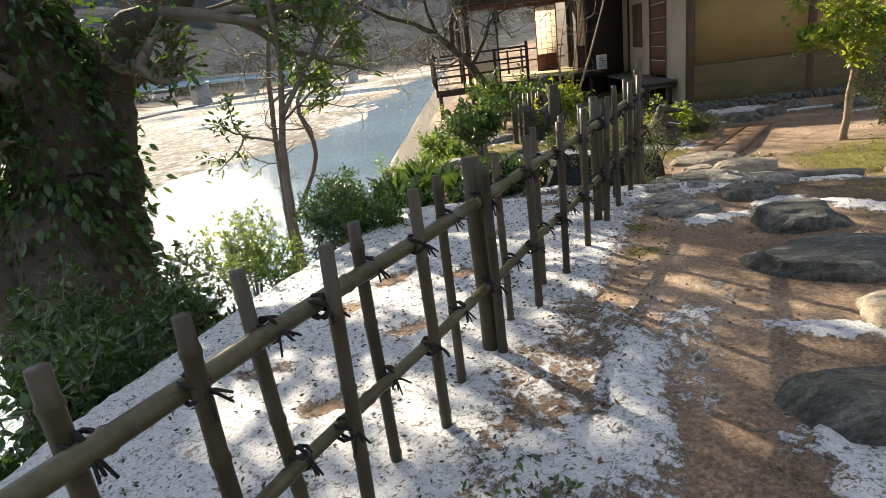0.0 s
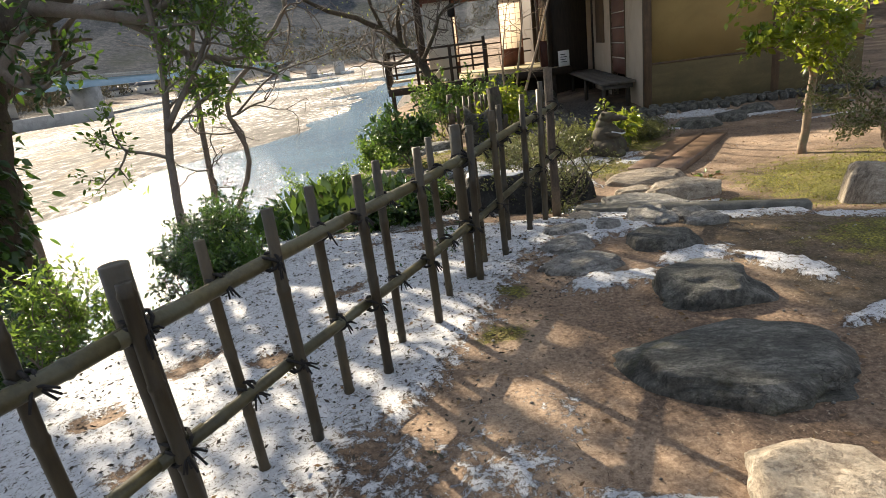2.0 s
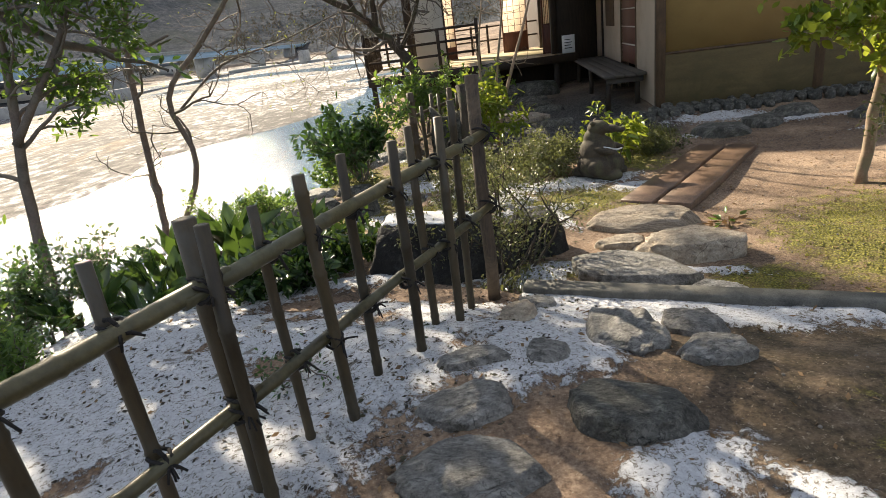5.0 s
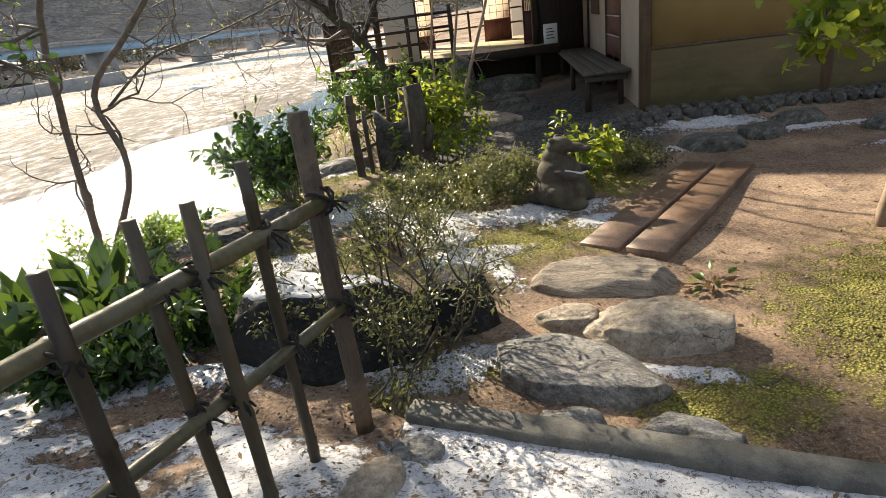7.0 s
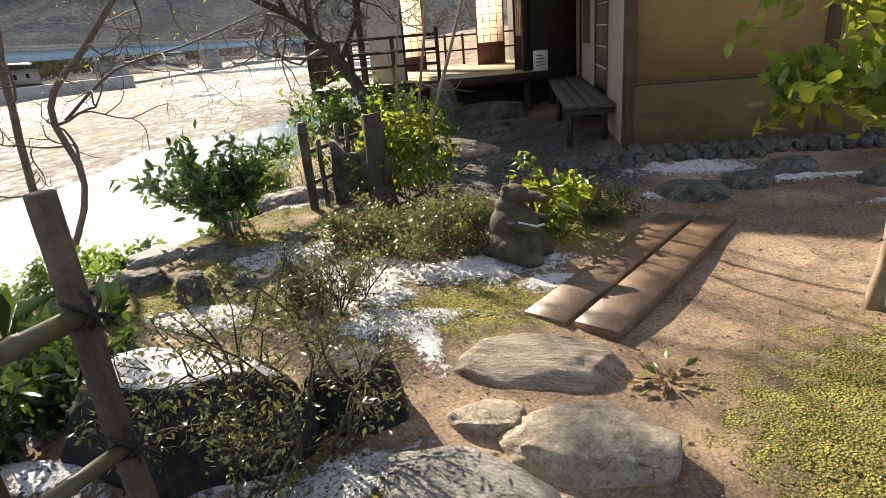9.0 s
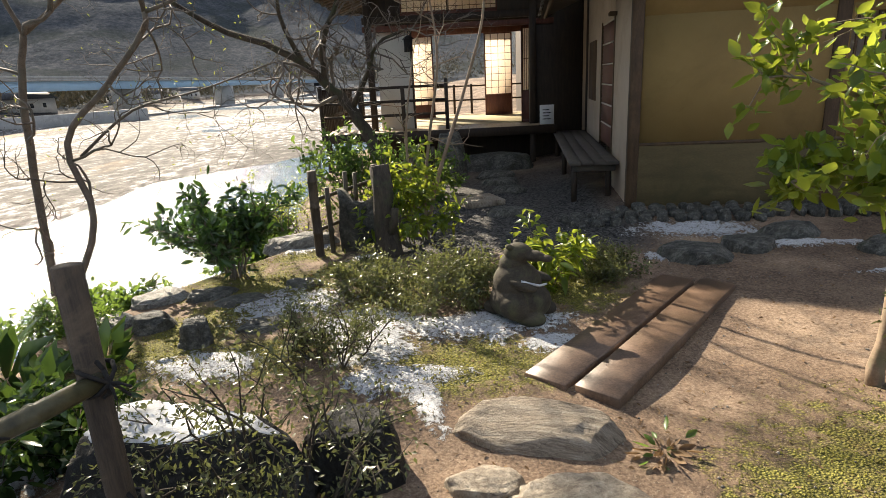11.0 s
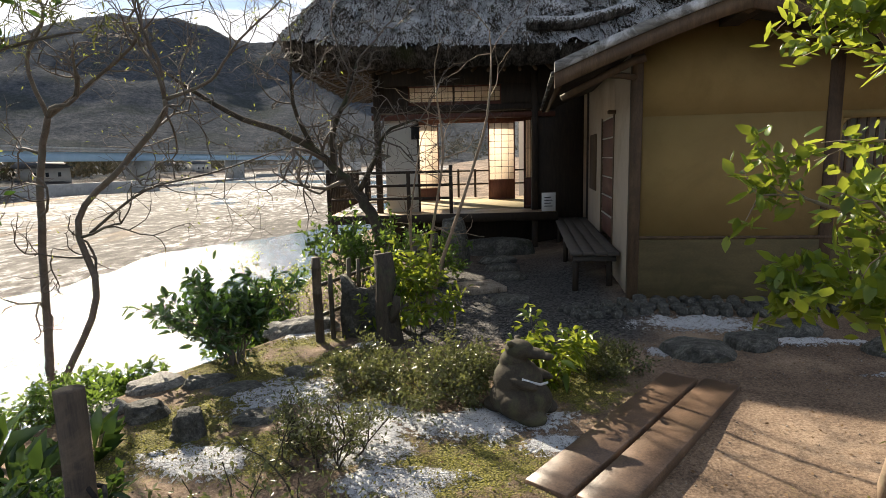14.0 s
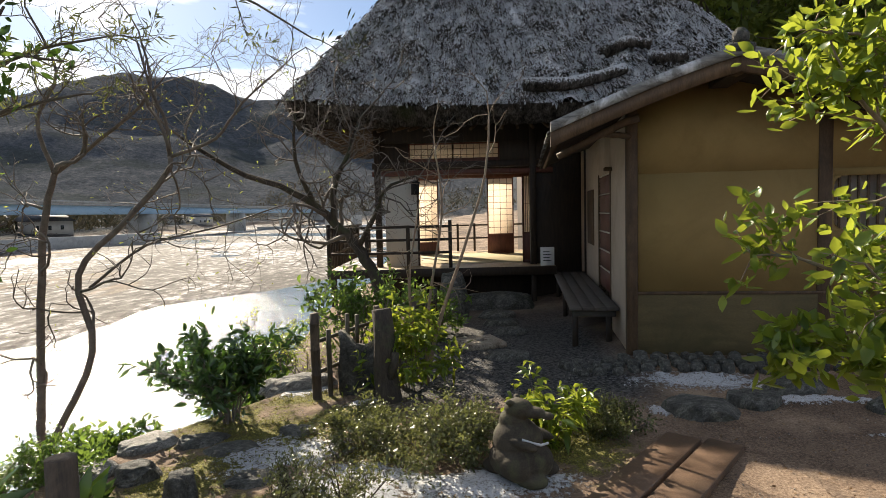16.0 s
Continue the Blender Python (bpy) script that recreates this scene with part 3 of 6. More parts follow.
hazy_hillc = g.mix(g.ramp(g.noise(0.012, 6, 0.6), (0.52, 0.0), (0.62, 0.6)), hazy_hillc, (0.06, 0.068, 0.062))
col = g.mix(g.attr("hill"), col, hazy_hillc)
snowc = g.ramp(fine, (0.3, (0.38, 0.39, 0.41)), (0.7, (0.60, 0.61, 0.63)))
speck = g.math("MAXIMUM", g.ramp(g.noise(48, 4, 0.8, None, 1.2), (0.56, 0.0), (0.585, 0.9)), g.ramp(g.noise(13, 5, 0.8, None, 0.8), (0.585, 0.0), (0.62, 0.85)))
snowc = g.mix(speck, snowc, (0.11, 0.09, 0.06))
snowf = g.ramp(g.math("ADD", g.attr("snow"), g.math("MULTIPLY", g.math("SUBTRACT", g.noise(22, 8, 0.8), 0.5), 1.7)), (0.46, 0.0), (0.53, 1.0))
col = g.mix(snowf, col, snowc)
hgt = g.math("ADD", g.math("MULTIPLY", fine, 0.5), g.math("ADD", g.math("MULTIPLY", snowf, 0.7), g.math("MULTIPLY", vor.outputs["Distance"], g.math("MULTIPLY", g.attr("gravel"), 1.2))))
hgt = g.math("SUBTRACT", hgt, g.math("MULTIPLY", g.math("MULTIPLY", mossf, mvo.outputs["Distance"]), 0.9))
hgt = g.math("ADD", hgt, g.math("MULTIPLY", g.math("MULTIPLY", g.attr("bed"), bedn), 12.0))
hgt = g.math("ADD", hgt, g.math("MULTIPLY", g.math("MULTIPLY", g.attr("hill"), hilln), 500.0))
M_GROUND = g.bsdf(col, g.math("SUBTRACT", 0.92, g.math("MULTIPLY", snowf, 0.22)), g.bump(hgt, 0.9, 0.02), spec=g.math("MULTIPLY", g.math("SUBTRACT", 1.0, g.attr("hill")), 0.35))
me = bpy.data.meshes.new("ground")
me.vertices.add(ground.n)
me.vertices.foreach_set("co", ground.v[0].astype(np.float32).ravel())
me.loops.add(ground.f.size)
me.loops.foreach_set("vertex_index", ground.f.astype(np.int32).ravel())
me.polygons.add(len(ground.f))
me.polygons.foreach_set("loop_start", (np.arange(len(ground.f)) * 4).astype(np.int32))
me.update(calc_edges=True)
me.polygons.foreach_set("use_smooth", np.ones(len(me.polygons), bool))
for key, arr in (("snow", np.clip(snow + 0.5 * (n2 - 0.5) + 0.35 * (n1 - 0.5), -1, 2) * in_garden), ("moss", moss), ("gravel", gravel), ("shaded_mud", shaded_mud), ("bed", bed_zone), ("hill", hill_zone)):
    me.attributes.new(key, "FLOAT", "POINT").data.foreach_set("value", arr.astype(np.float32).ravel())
me.materials.append(M_GROUND)
ground_ob = tagged(new("ground", me), "brown soil, moss and thin patchy snow falling to a pebbly river bed", "ground", kind="structure")

w = Nodes("river_water")
wave = w.math("ADD", w.noise(1.1, 5, 0.65, (1, 0.6, 1)), w.math("MULTIPLY", w.noise(6, 4, 0.6), 0.35))
M_WATER = w.bsdf(w.ramp(w.noise(0.05, 4), (0.4, (0.05, 0.10, 0.14)), (0.6, (0.09, 0.15, 0.19))), 0.14, w.bump(wave, 0.5, 0.38), spec=0.6)
river = Mesh()
river.add([(-900, -900, WATER), (700, -900, WATER), (700, 2200, WATER), (-900, 2200, WATER)], [[0, 1, 2, 3]])
tagged(part("water", river, M_WATER), "shallow rippled blue river glittering in the sun", "river", kind="structure")


# ---- plants: growth helpers ----
def grow(wood, tips, p, d, length, r, depth, rng, bend=0.35, split=2, lift=0.12, shrink=0.72, sides=5, spread=0.7):
    """One limb and, at its end and along it, smaller limbs; gathers tip places and directions."""
    p, d = Vector(p), Vector(d).normalized()
    pts, steps = [p.copy()], 4 if depth > 0 else 3
    for i in range(steps):
        d = (d + Vector(rng.normal(size=3)) * bend * 0.5 + Vector((0, 0, lift))).normalized()
        p = p + d * (length / steps)
        pts.append(p.copy())
    wood.tube(pts, r, r * (0.62 if depth > 0 else 0.35), sides if depth > 0 else 4, depth > 1)
    for q in pts[1:] if depth < 2 else pts[3:]:
        tips.append((tuple(q), tuple(d), depth))
    if depth <= 0:
        return
    for i in range(split):
        q = pts[-1] if i < 2 else pts[rng.integers(2, len(pts) - 1)]
        nd = (d + Vector(rng.normal(size=3)) * spread).normalized()
        grow(wood, tips, q, nd, length * shrink * rng.uniform(0.75, 1.15), r * 0.6, depth - 1, rng, bend, split, lift, shrink, sides, spread)


def leaf_cloud(tips, rng, per_tip, size, width, scatter, max_depth=1, up=0.2, droop=0.15):
    pos, along = [], []
    for q, d, depth in tips:
        if depth > max_depth:
            continue
        k = rng.poisson(per_tip)
        for _ in range(k):
            a = np.array(d) * 0.6 + rng.normal(size=3) * 0.8 + np.array([0, 0, up])
            pos.append(np.array(q) + rng.normal(size=3) * scatter)
            along.append(a)
    m = Mesh()
    m.leaves(pos, along, size, width, rng, 0.1, droop)
    return m


def shrub(name, label, at, height, radius, leafmat, seed, stems=7, per_tip=5, size=0.05, width=0.4, depth=2, lean=(0, 0), woodmat=None, category="shrub", rstem=0.012, scatter=0.03, split=3, lift=0.1, droop=0.15, group=""):
    rng = np.random.default_rng(seed)
    root = thing(name, label, category, at, group)
    wood, tips = Mesh(), []
    unit = height / (1 + 0.72 + 0.52 * (depth > 1)) * 1.05
    for i in range(stems):
        a = rng.uniform(0, 6.283)
        s = math.sqrt(rng.uniform(0, 1))
        d = (math.cos(a) * s * radius / height * 1.3 + lean[0], math.sin(a) * s * radius / height * 1.3 + lean[1], 1.0)
        p = (at[0] + math.cos(a) * s * radius * 0.22, at[1] + math.sin(a) * s * radius * 0.22, at[2] - 0.03)
        grow(wood, tips, p, d, unit * rng.uniform(0.75, 1.15), rstem, depth, rng, 0.4, split, lift, 0.72, 5, 0.75)
    tagged(part("branchwork", wood, woodmat or M_TWIG, root, smooth=True), kind="stuff")
    part("foliage", leaf_cloud(tips, rng, per_tip, size, width, scatter, 1, droop=droop), leafmat, root)
    return root


def limb_tree(name, label, limbs, barkmat, leafmat, seed, per_tip=4, size=0.07, width=0.45, depth=3, twig=0.7, scatter=0.05, bend=0.4, split=3, lift=0.08, leaf_depth=1, sub=4, spread=0.7, droop=0.15, sides=9, category="tree", from_=0.35):
    """A tree from its main limbs (lists of places with a first and a last radius), with smaller ones grown along them."""
    rng = np.random.default_rng(seed)
    root = thing(name, label, category, limbs[0][0][0])
    trunk, boughs, tips, limb_meshes = Mesh(), Mesh(), [], []
    for k, (pts, r0, r1) in enumerate(limbs):
        pts = [Vector(p) for p in pts]
        curve = []
        for i in range(len(pts) - 1):
            a, b, c, e = pts[max(i - 1, 0)], pts[i], pts[i + 1], pts[min(i + 2, len(pts) - 1)]
            for j in range(4):
                t = j / 4
                curve.append(0.5 * (2 * b + (c - a) * t + (2 * a - 5 * b + 4 * c - e) * t * t + (3 * b - a - 3 * c + e) * t ** 3) + Vector(rng.normal(size=3)) * r0 * 0.10)
        curve.append(pts[-1])
        bough = trunk if k == 0 else Mesh()
        bough.tube(curve, r0, r1, sides)
        if k:
            limb_meshes.append(bough)
        if depth < 0:
            continue
        m = len(curve)
        for s in range(sub if k else max(sub // 2, 1)):
            i = int(m * rng.uniform(from_, 0.98))
            d = (curve[min(i + 1, m - 1)] - curve[max(i - 1, 0)]).normalized() + Vector(rng.normal(size=3)) * 0.8
            r = (r0 + (r1 - r0) * i / m) * 0.5
            grow(boughs, tips, curve[min(i, m - 1)], d, twig * rng.uniform(0.6, 1.2), r, depth - 1, rng, bend, split, lift, 0.72, 5, spread)
        d = (curve[-1] - curve[-3]).normalized()
        grow(boughs, tips, curve[-1], d, twig, r1 * 0.9, depth - 1, rng, bend, split, lift, 0.72, 5, spread)
    part("trunk", trunk, barkmat, root, smooth=True)
    for bough in limb_meshes:
        part("limb", bough, barkmat, root, smooth=True)
    if boughs.n:
        tagged(part("branchwork", boughs, barkmat if barkmat is not M_BARK else M_TWIG, root, smooth=True), kind="stuff")
    if leafmat is not None and per_tip > 0:
        part("crown", leaf_cloud(tips, rng, per_tip, size, width, scatter, leaf_depth, droop=droop), leafmat, root)
    return root


# ---- stones ----
def stone_mesh(rx, ry, rz, seed, flat=0.5, rough=0.18, layers=0.0, level=4):
    """A rounded boulder: a ball pressed flat on top, split and pitted."""
    bm = bmesh.new()
    bmesh.ops.create_icosphere(bm, subdivisions=level, radius=1.0)
    off = Vector((seed * 3.7, seed * 1.9, seed * 7.1))
    rnd = random.Random(seed)
    spin = rnd.uniform(0, 6.28)
    cuts = [(Vector((math.cos(spin + i * 0.9 + rnd.uniform(-0.25, 0.25)), math.sin(spin + i * 0.9 + rnd.uniform(-0.25, 0.25)), rnd.uniform(-0.15, 0.55))).normalized(), rnd.uniform(0.7, 0.95)) for i in range(7)]
    for v in bm.verts:
        p = v.co.copy()
        k = 1 + rough * 1.6 * noise.noise(p * 1.1 + off) + rough * 0.7 * noise.noise(p * 2.7 + off) + rough * 0.35 * noise.noise(p * 6 + off) + rough * 0.16 * noise.noise(p * 15 + off)
        cell = noise.voronoi(p * 1.4 + off)[0]
        k -= rough * 0.5 * max(0, 0.25 - (cell[1] - cell[0])) * 2
        q = p * k
        for c, lim in cuts:
            over = q.dot(c) - lim - 0.03 * noise.noise(p * 4 + off)
            if over > 0:
                q -= c * over * 0.86
        top = flat + 0.10 * noise.noise(p * 1.7 + off) + 0.07 * layers * math.floor(3.5 * (q.x * 0.6 + q.y) + 2 * noise.noise(p * 2 + off))
        if q.z > top:
            q.z = top + (q.z - top) * 0.26
        v.co = (q.x * rx, q.y * ry, q.z * rz / max(flat, 0.2))
    me = bpy.data.meshes.new("stone")
    bm.to_mesh(me)
    bm.free()
    me.polygons.foreach_set("use_smooth", np.ones(len(me.polygons), bool))
    return me


def stone(name, label, x, y, rx, ry, h, turn, seed, mat_, flat=0.5, rough=0.18, layers=0.0, z=None, group="stepping stones", category="stone", level=5):
    ob = new(name, stone_mesh(rx, ry, h, seed, flat, rough, layers, level))
    ob.data.materials.append(mat_)
    ob.matrix_basis = pose(x, y, (ground_z(x, y) if z is None else z), 0, 0, turn)
    return tagged(ob, label, category, group)


def snow_cap(under, label, seed, cut=0.45, steep=0.72, lift=0.014):
    """Thin snow lying on the top of a stone."""
    bm = bmesh.new()
    bm.from_mesh(under.data)
    bm.normal_update()
    off = Vector((seed * 2.3, seed * 5.1, 0))
    bad = [f for f in bm.faces if f.normal.z < steep or noise.noise(f.calc_center_median() * 3.5 + off) * 0.5 + 0.5 + 0.2 * noise.noise(f.calc_center_median() * 11 + off) < cut]
    bmesh.ops.delete(bm, geom=bad, context="FACES")
    for _ in range(4):
        bmesh.ops.smooth_vert(bm, verts=[v for v in bm.verts if v.is_boundary], factor=0.5, use_axis_x=True, use_axis_y=True)
    for v in bm.verts:
        v.co.z += -0.004 if v.is_boundary else lift * 0.7 + 0.006 * noise.noise(v.co * 14)
    me = bpy.data.meshes.new("snow_patch")
    bm.to_mesh(me)
    bm.free()
    me.polygons.foreach_set("use_smooth", np.ones(len(me.polygons), bool))
    me.materials.append(M_SNOW)
    ob = new("snow_patch", me)
    ob.matrix_basis = under.matrix_basis.copy()
    return tagged(ob, label, "snow", "snow patches")


# ---- bamboo fence ----
def bamboo(mesh, a, b, r, nodes=0.22):
    """A cane with swollen joints and cut ends."""
    a, b = Vector(a), Vector(b)
    length, pts, d = (b - a).length, [], (b - a).normalized()
    side = d.orthogonal().normalized()
    up = d.cross(side)
    prof = [(0, 0.98)]
    t = nodes * 0.6
    while t < length - 0.03:
        prof += [(t - 0.012, 1.0), (t - 0.003, 1.1), (t + 0.004, 1.12), (t + 0.012, 0.97)]
        t += nodes
    prof += [(length, 0.93)]
    sides, rings = 10, []
    for s, k in prof:
        c = a + d * s + side * 0.004 * math.sin(s * 7) + up * 0.004 * math.sin(s * 5 + 1)
        rings += [tuple(c + r * k * (math.cos(6.28319 * j / sides) * side + math.sin(6.28319 * j / sides) * up)) for j in range(sides)]
    n = len(prof)
    faces = [[i * sides + j, i * sides + (j + 1) % sides, (i + 1) * sides + (j + 1) % sides, (i + 1) * sides + j] for i in range(n - 1) for j in range(sides)]
    faces += [list(range(sides))[::-1], [(n - 1) * sides + j for j in range(sides)]]
    mesh.add(rings, faces)


def knot(mesh, p, r, along, rng):
    """Cord wound round a crossing, with loose ends."""
    p, along = Vector(p), Vector(along).normalized()
    out = along.cross(Vector((0, 0, 1)))
    for s, tilt in ((-1, 0.5), (1, 0.5), (0, 0.0)):
        axis_ = (along * (s * 0.9) + Vector((0, 0, 1 if s else 0)) + (out * 0.001)).normalized() if s else along
        u = axis_.orthogonal().normalized()
        v = axis_.cross(u)
        mesh.tube([p + (u * math.cos(6.2832 * i / 9) + v * math.sin(6.2832 * i / 9)) * r * 1.12 for i in range(10)], 0.0055, 0.0055, 5)
    for k in range(4):
        d = (out * rng.uniform(0.2, 1.0) + along * rng.uniform(-0.8, 0.8) + Vector((0, 0, rng.uniform(-0.9, 0.1)))).normalized()
        q = p + out * r * 1.1
        mesh.tube([q, q + d * 0.02, q + d * rng.uniform(0.03, 0.055) + Vector((0, 0, -0.01))], 0.0045, 0.003, 4)


rng_f = np.random.default_rng(5)
fence = thing("bamboo_fence", "low open bamboo fence tied with black cord in the snow", "fence", (0.9, 3.4, 0.1))
LINE = [(fence_x(y), y) for y in (-0.6, 0.75, 2.2, 3.8, 5.2)]
ALONG = Vector((0.584, 1.0, 0)).normalized()


def rail_z(y):
    """How much the rails rise toward the far end."""
    return 0.045 * float(smooth(4.3, 5.0, y))


RAILS = (0.458, 0.812)
for zr in RAILS:
    for k, (a, b) in enumerate(zip(LINE, LINE[1:])):
        m = Mesh()
        pa, pb = Vector((*a, zr + rail_z(a[1]))), Vector((*b, zr + rail_z(b[1])))
        bamboo(m, pa - (pb - pa).normalized() * 0.09, pb + (pb - pa).normalized() * (0.06 if k < 3 else 0.0), 0.024 if zr > 0.6 else 0.02, 0.34)
        part("rail", m, M_RAIL, fence)
# pickets stand on either side of the rails in turn: place along the fence, height, thickness
FRONT = ((0.22, 0.97, 0.022), (0.6, 0.95, 0.021), (0.995, 0.965, 0.022), (1.32, 0.965, 0.022), (1.72, 0.985, 0.022), (2.165, 0.945, 0.023), (2.565, 0.975, 0.022),
         (2.957, 0.967, 0.022), (3.348, 0.976, 0.022), (3.77, 0.983, 0.022), (4.11, 1.0, 0.022), (4.49, 0.998, 0.022), (4.77, 1.02, 0.022))
BACK = ((0.42, 0.95, 0.02), (0.82, 0.965, 0.023), (1.2, 0.965, 0.021), (1.54, 0.95, 0.021), (1.956, 0.966, 0.02), (2.41, 0.943, 0.019), (2.81, 0.97, 0.021),
        (3.163, 0.972, 0.02), (3.584, 0.97, 0.02), (3.99, 0.945, 0.018), (4.32, 0.997, 0.02), (4.70, 1.004, 0.02), (4.983, 1.05, 0.02))
POSTS = ((0.05, 0.98, 0.033), (2.185, 0.975, 0.037), (3.80, 0.985, 0.03), (5.2, 1.125, 0.033))
PICKETS = [(y, h, r, 0.038, "") for y, h, r in FRONT] + [(y, h, r, -0.038, "") for y, h, r in BACK] + [(y, h, r, -0.03 if y < 5 else -0.035, "post") for y, h, r in POSTS]
for s, h, r, face, kind_ in PICKETS:
    p, d = Vector((fence_x(s), s)), ALONG.to_2d()
    q = p + Vector((d.y, -d.x)) * face
    zb = ground_z(q.x, q.y) - 0.1
    tilt = Vector(rng_f.normal(size=2)) * 0.012
    m = Mesh()
    if kind_ == "post":
        m.tube([(q.x, q.y, zb), (q.x + 0.004, q.y, zb + 0.3), (q.x - 0.004, q.y, zb + 0.7), (q.x, q.y, h)], r, r * 0.94, 14)
        part("post", m, M_POST if s > 5 else M_BAMBOO, fence, "thicker round wooden post")
    else:
        bamboo(m, (q.x, q.y, zb), (q.x + tilt.x, q.y + tilt.y, h), r * 0.9, rng_f.uniform(0.2, 0.3))
        part("picket", m, M_BAMBOO, fence)
    for zr in RAILS:
        tie = Mesh()
        knot(tie, (*(p + (q - p) * 0.5), zr + rail_z(s)), 0.029 if kind_ != "post" else 0.042, (d.x, d.y, 0), rng_f)
        part("tie", tie, M_CORD, fence, "black cord knot")

# ---- kerb, slabs, stones ----
kerb = Mesh()
kerb.box((0, -0.055, -0.35), (1.62, 0.055, 0.0), 0.012)
kerb_ob = tagged(part("kerb_stone", kerb, M_KERB), "long narrow dark granite kerb edging the snow", "kerb")
kerb_ob.matrix_basis = pose(2.07, 5.26, 0.035, 0, 0, -22.5)
for k, (x0, wid, ln, y0) in enumerate(((0.0, 0.255, 2.0, 0.0), (0.287, 0.252, 2.02, 0.04))):
    m = Mesh()
    m.box((x0, y0, -0.15), (x0 + wid, y0 + ln, 0.0), 0.005)
    ob = tagged(part("paving_slab", m, M_SLAB), "long brown wet-looking stone slab laid in the path", "paving", "path slabs")
    ob.matrix_basis = pose(3.10, 6.93, -0.115, 0, 0, -40.4)

S = "worn grey stepping stone ringed by patchy snow"
D = "dark smooth rounded stepping stone beside melting snow"
P = "pale tan weathered stepping stone set in soil"
stone("stepping_stone", D, 1.34, 1.50, 0.36, 0.26, 0.09, -12, 1, M_DARKSTONE, 0.8)
stone("stepping_stone", P, 1.86, 1.97, 0.30, 0.22, 0.09, -30, 2, M_TANSTONE, 0.75)
stone("stepping_stone", "very large flat dark grey stepping stone", 1.97, 2.66, 0.45, 0.31, 0.075, -14, 3, M_DARKSTONE, 0.6)
stone("stepping_stone", D, 2.13, 3.26, 0.29, 0.20, 0.12, -24, 4, M_DARKSTONE, 0.85)
stone("stepping_stone", S, 1.70, 3.79, 0.27, 0.13, 0.05, -6, 5, M_STONE, 0.5, 0.22, 0.5)
stone("stepping_stone", D, 2.21, 3.94, 0.235, 0.15, 0.075, -18, 6, M_DARKSTONE, 0.6)
stone("stepping_stone", "cracked layered dark grey rock in snow", 2.35, 4.48, 0.18, 0.21, 0.075, 10, 7, M_STONE, 0.55, 0.25, 1.0)
stone("stepping_stone", S, 2.66, 4.55, 0.155, 0.11, 0.06, -20, 8, M_STONE, 0.5, 0.22, 0.6)
stone("stepping_stone", S, 2.62, 4.26, 0.16, 0.10, 0.05, -15, 9, M_STONE, 0.5, 0.22, 0.6)
stone("stepping_stone", P, 1.97, 4.80, 0.10, 0.18, 0.042, -25, 10, M_TANSTONE, 0.5)
stone("small_stone", S, 1.745, 4.36, 0.17, 0.07, 0.05, 5, 11, M_STONE, 0.5, group="")
stone("small_stone", S, 2.03, 4.34, 0.10, 0.08, 0.05, -25, 12, M_STONE, 0.5, group="")
stone("stepping_stone", P, 2.10, 5.03, 0.10, 0.09, 0.04, 0, 13, M_STONE, 0.5)
stone("stepping_stone", S, 1.70, 4.08, 0.20, 0.10, 0.045, 10, 37, M_STONE, 0.5, 0.22, 0.5)
stone("stepping_stone", "grey angular stepping stone with snow on its edge", 2.72, 5.60, 0.40, 0.25, 0.055, -34, 14, M_STONE, 0.4, 0.2, z=-0.13)
stone("stepping_stone", "pale smooth boulder-like stepping stone", 3.18, 5.81, 0.33, 0.20, 0.10, -14, 15, M_TANSTONE, 0.6)
stone("stepping_stone", "long furrowed pale stepping stone", 3.09, 6.43, 0.49, 0.22, 0.065, -14, 16, M_PALESTONE, 0.5, 0.12, 0.9)
stone("small_stone", P, 2.84, 6.02, 0.18, 0.115, 0.05, -5, 17, M_TANSTONE, 0.5, group="")
stone("small_stone", S, 2.66, 5.19, 0.15, 0.075, 0.09, -22, 18, M_STONE, 0.5, group="")
stone("stepping_stone", S, 3.02, 5.03, 0.21, 0.09, 0.11, -22, 19, M_STONE, 0.5)
stone("round_stepping_stone", "broad round flat dark stepping stone in shade", 4.86, 8.95, 0.36, 0.30, 0.10, 0, 20, M_DARKSTONE, 0.7, 0.08)
stone("stepping_stone", D, 5.42, 9.15, 0.28, 0.2, 0.09, 10, 21, M_DARKSTONE, 0.6)
stone("stepping_stone", D, 6.0, 9.5, 0.34, 0.2, 0.09, 5, 22, M_DARKSTONE, 0.6)
stone("stepping_stone", D, 6.6, 8.9, 0.34, 0.22, 0.09, 0, 23, M_DARKSTONE, 0.6)
stone("stepping_stone", D, 7.2, 9.4, 0.3, 0.2, 0.09, 0, 24, M_DARKSTONE, 0.6)
stone("stepping_stone", D, 3.4, 10.9, 0.3, 0.2, 0.08, 15, 25, M_DARKSTONE, 0.7)
stone("stepping_stone", D, 3.55, 12.3, 0.26, 0.2, 0.08, 0, 26, M_DARKSTONE, 0.7)
stone("stepping_stone", D, 3.5, 12.95, 0.34, 0.2, 0.08, 0, 27, M_DARKSTONE, 0.7)
stone("stepping_stone", D, 3.45, 13.6, 0.36, 0.22, 0.1, 0, 28, M_DARKSTONE, 0.7)
stone("step_stone", "large flat dark shoe-removing step stone before the floor", 3.55, 14.5, 0.75, 0.32, 0.27, 0, 29, M_DARKSTONE, 0.75, 0.08, category="step")
rock_l = stone("garden_boulder", "big black garden boulder capped with snow", 1.60, 6.02, 0.56, 0.31, 0.36, -6, 30, M_BLACKROCK, 0.75, 0.14, group="", category="boulder", level=5)
snow_cap(rock_l, "thin grey-white snow on the flat boulder top", 1, 0.08, 0.7, 0.008)
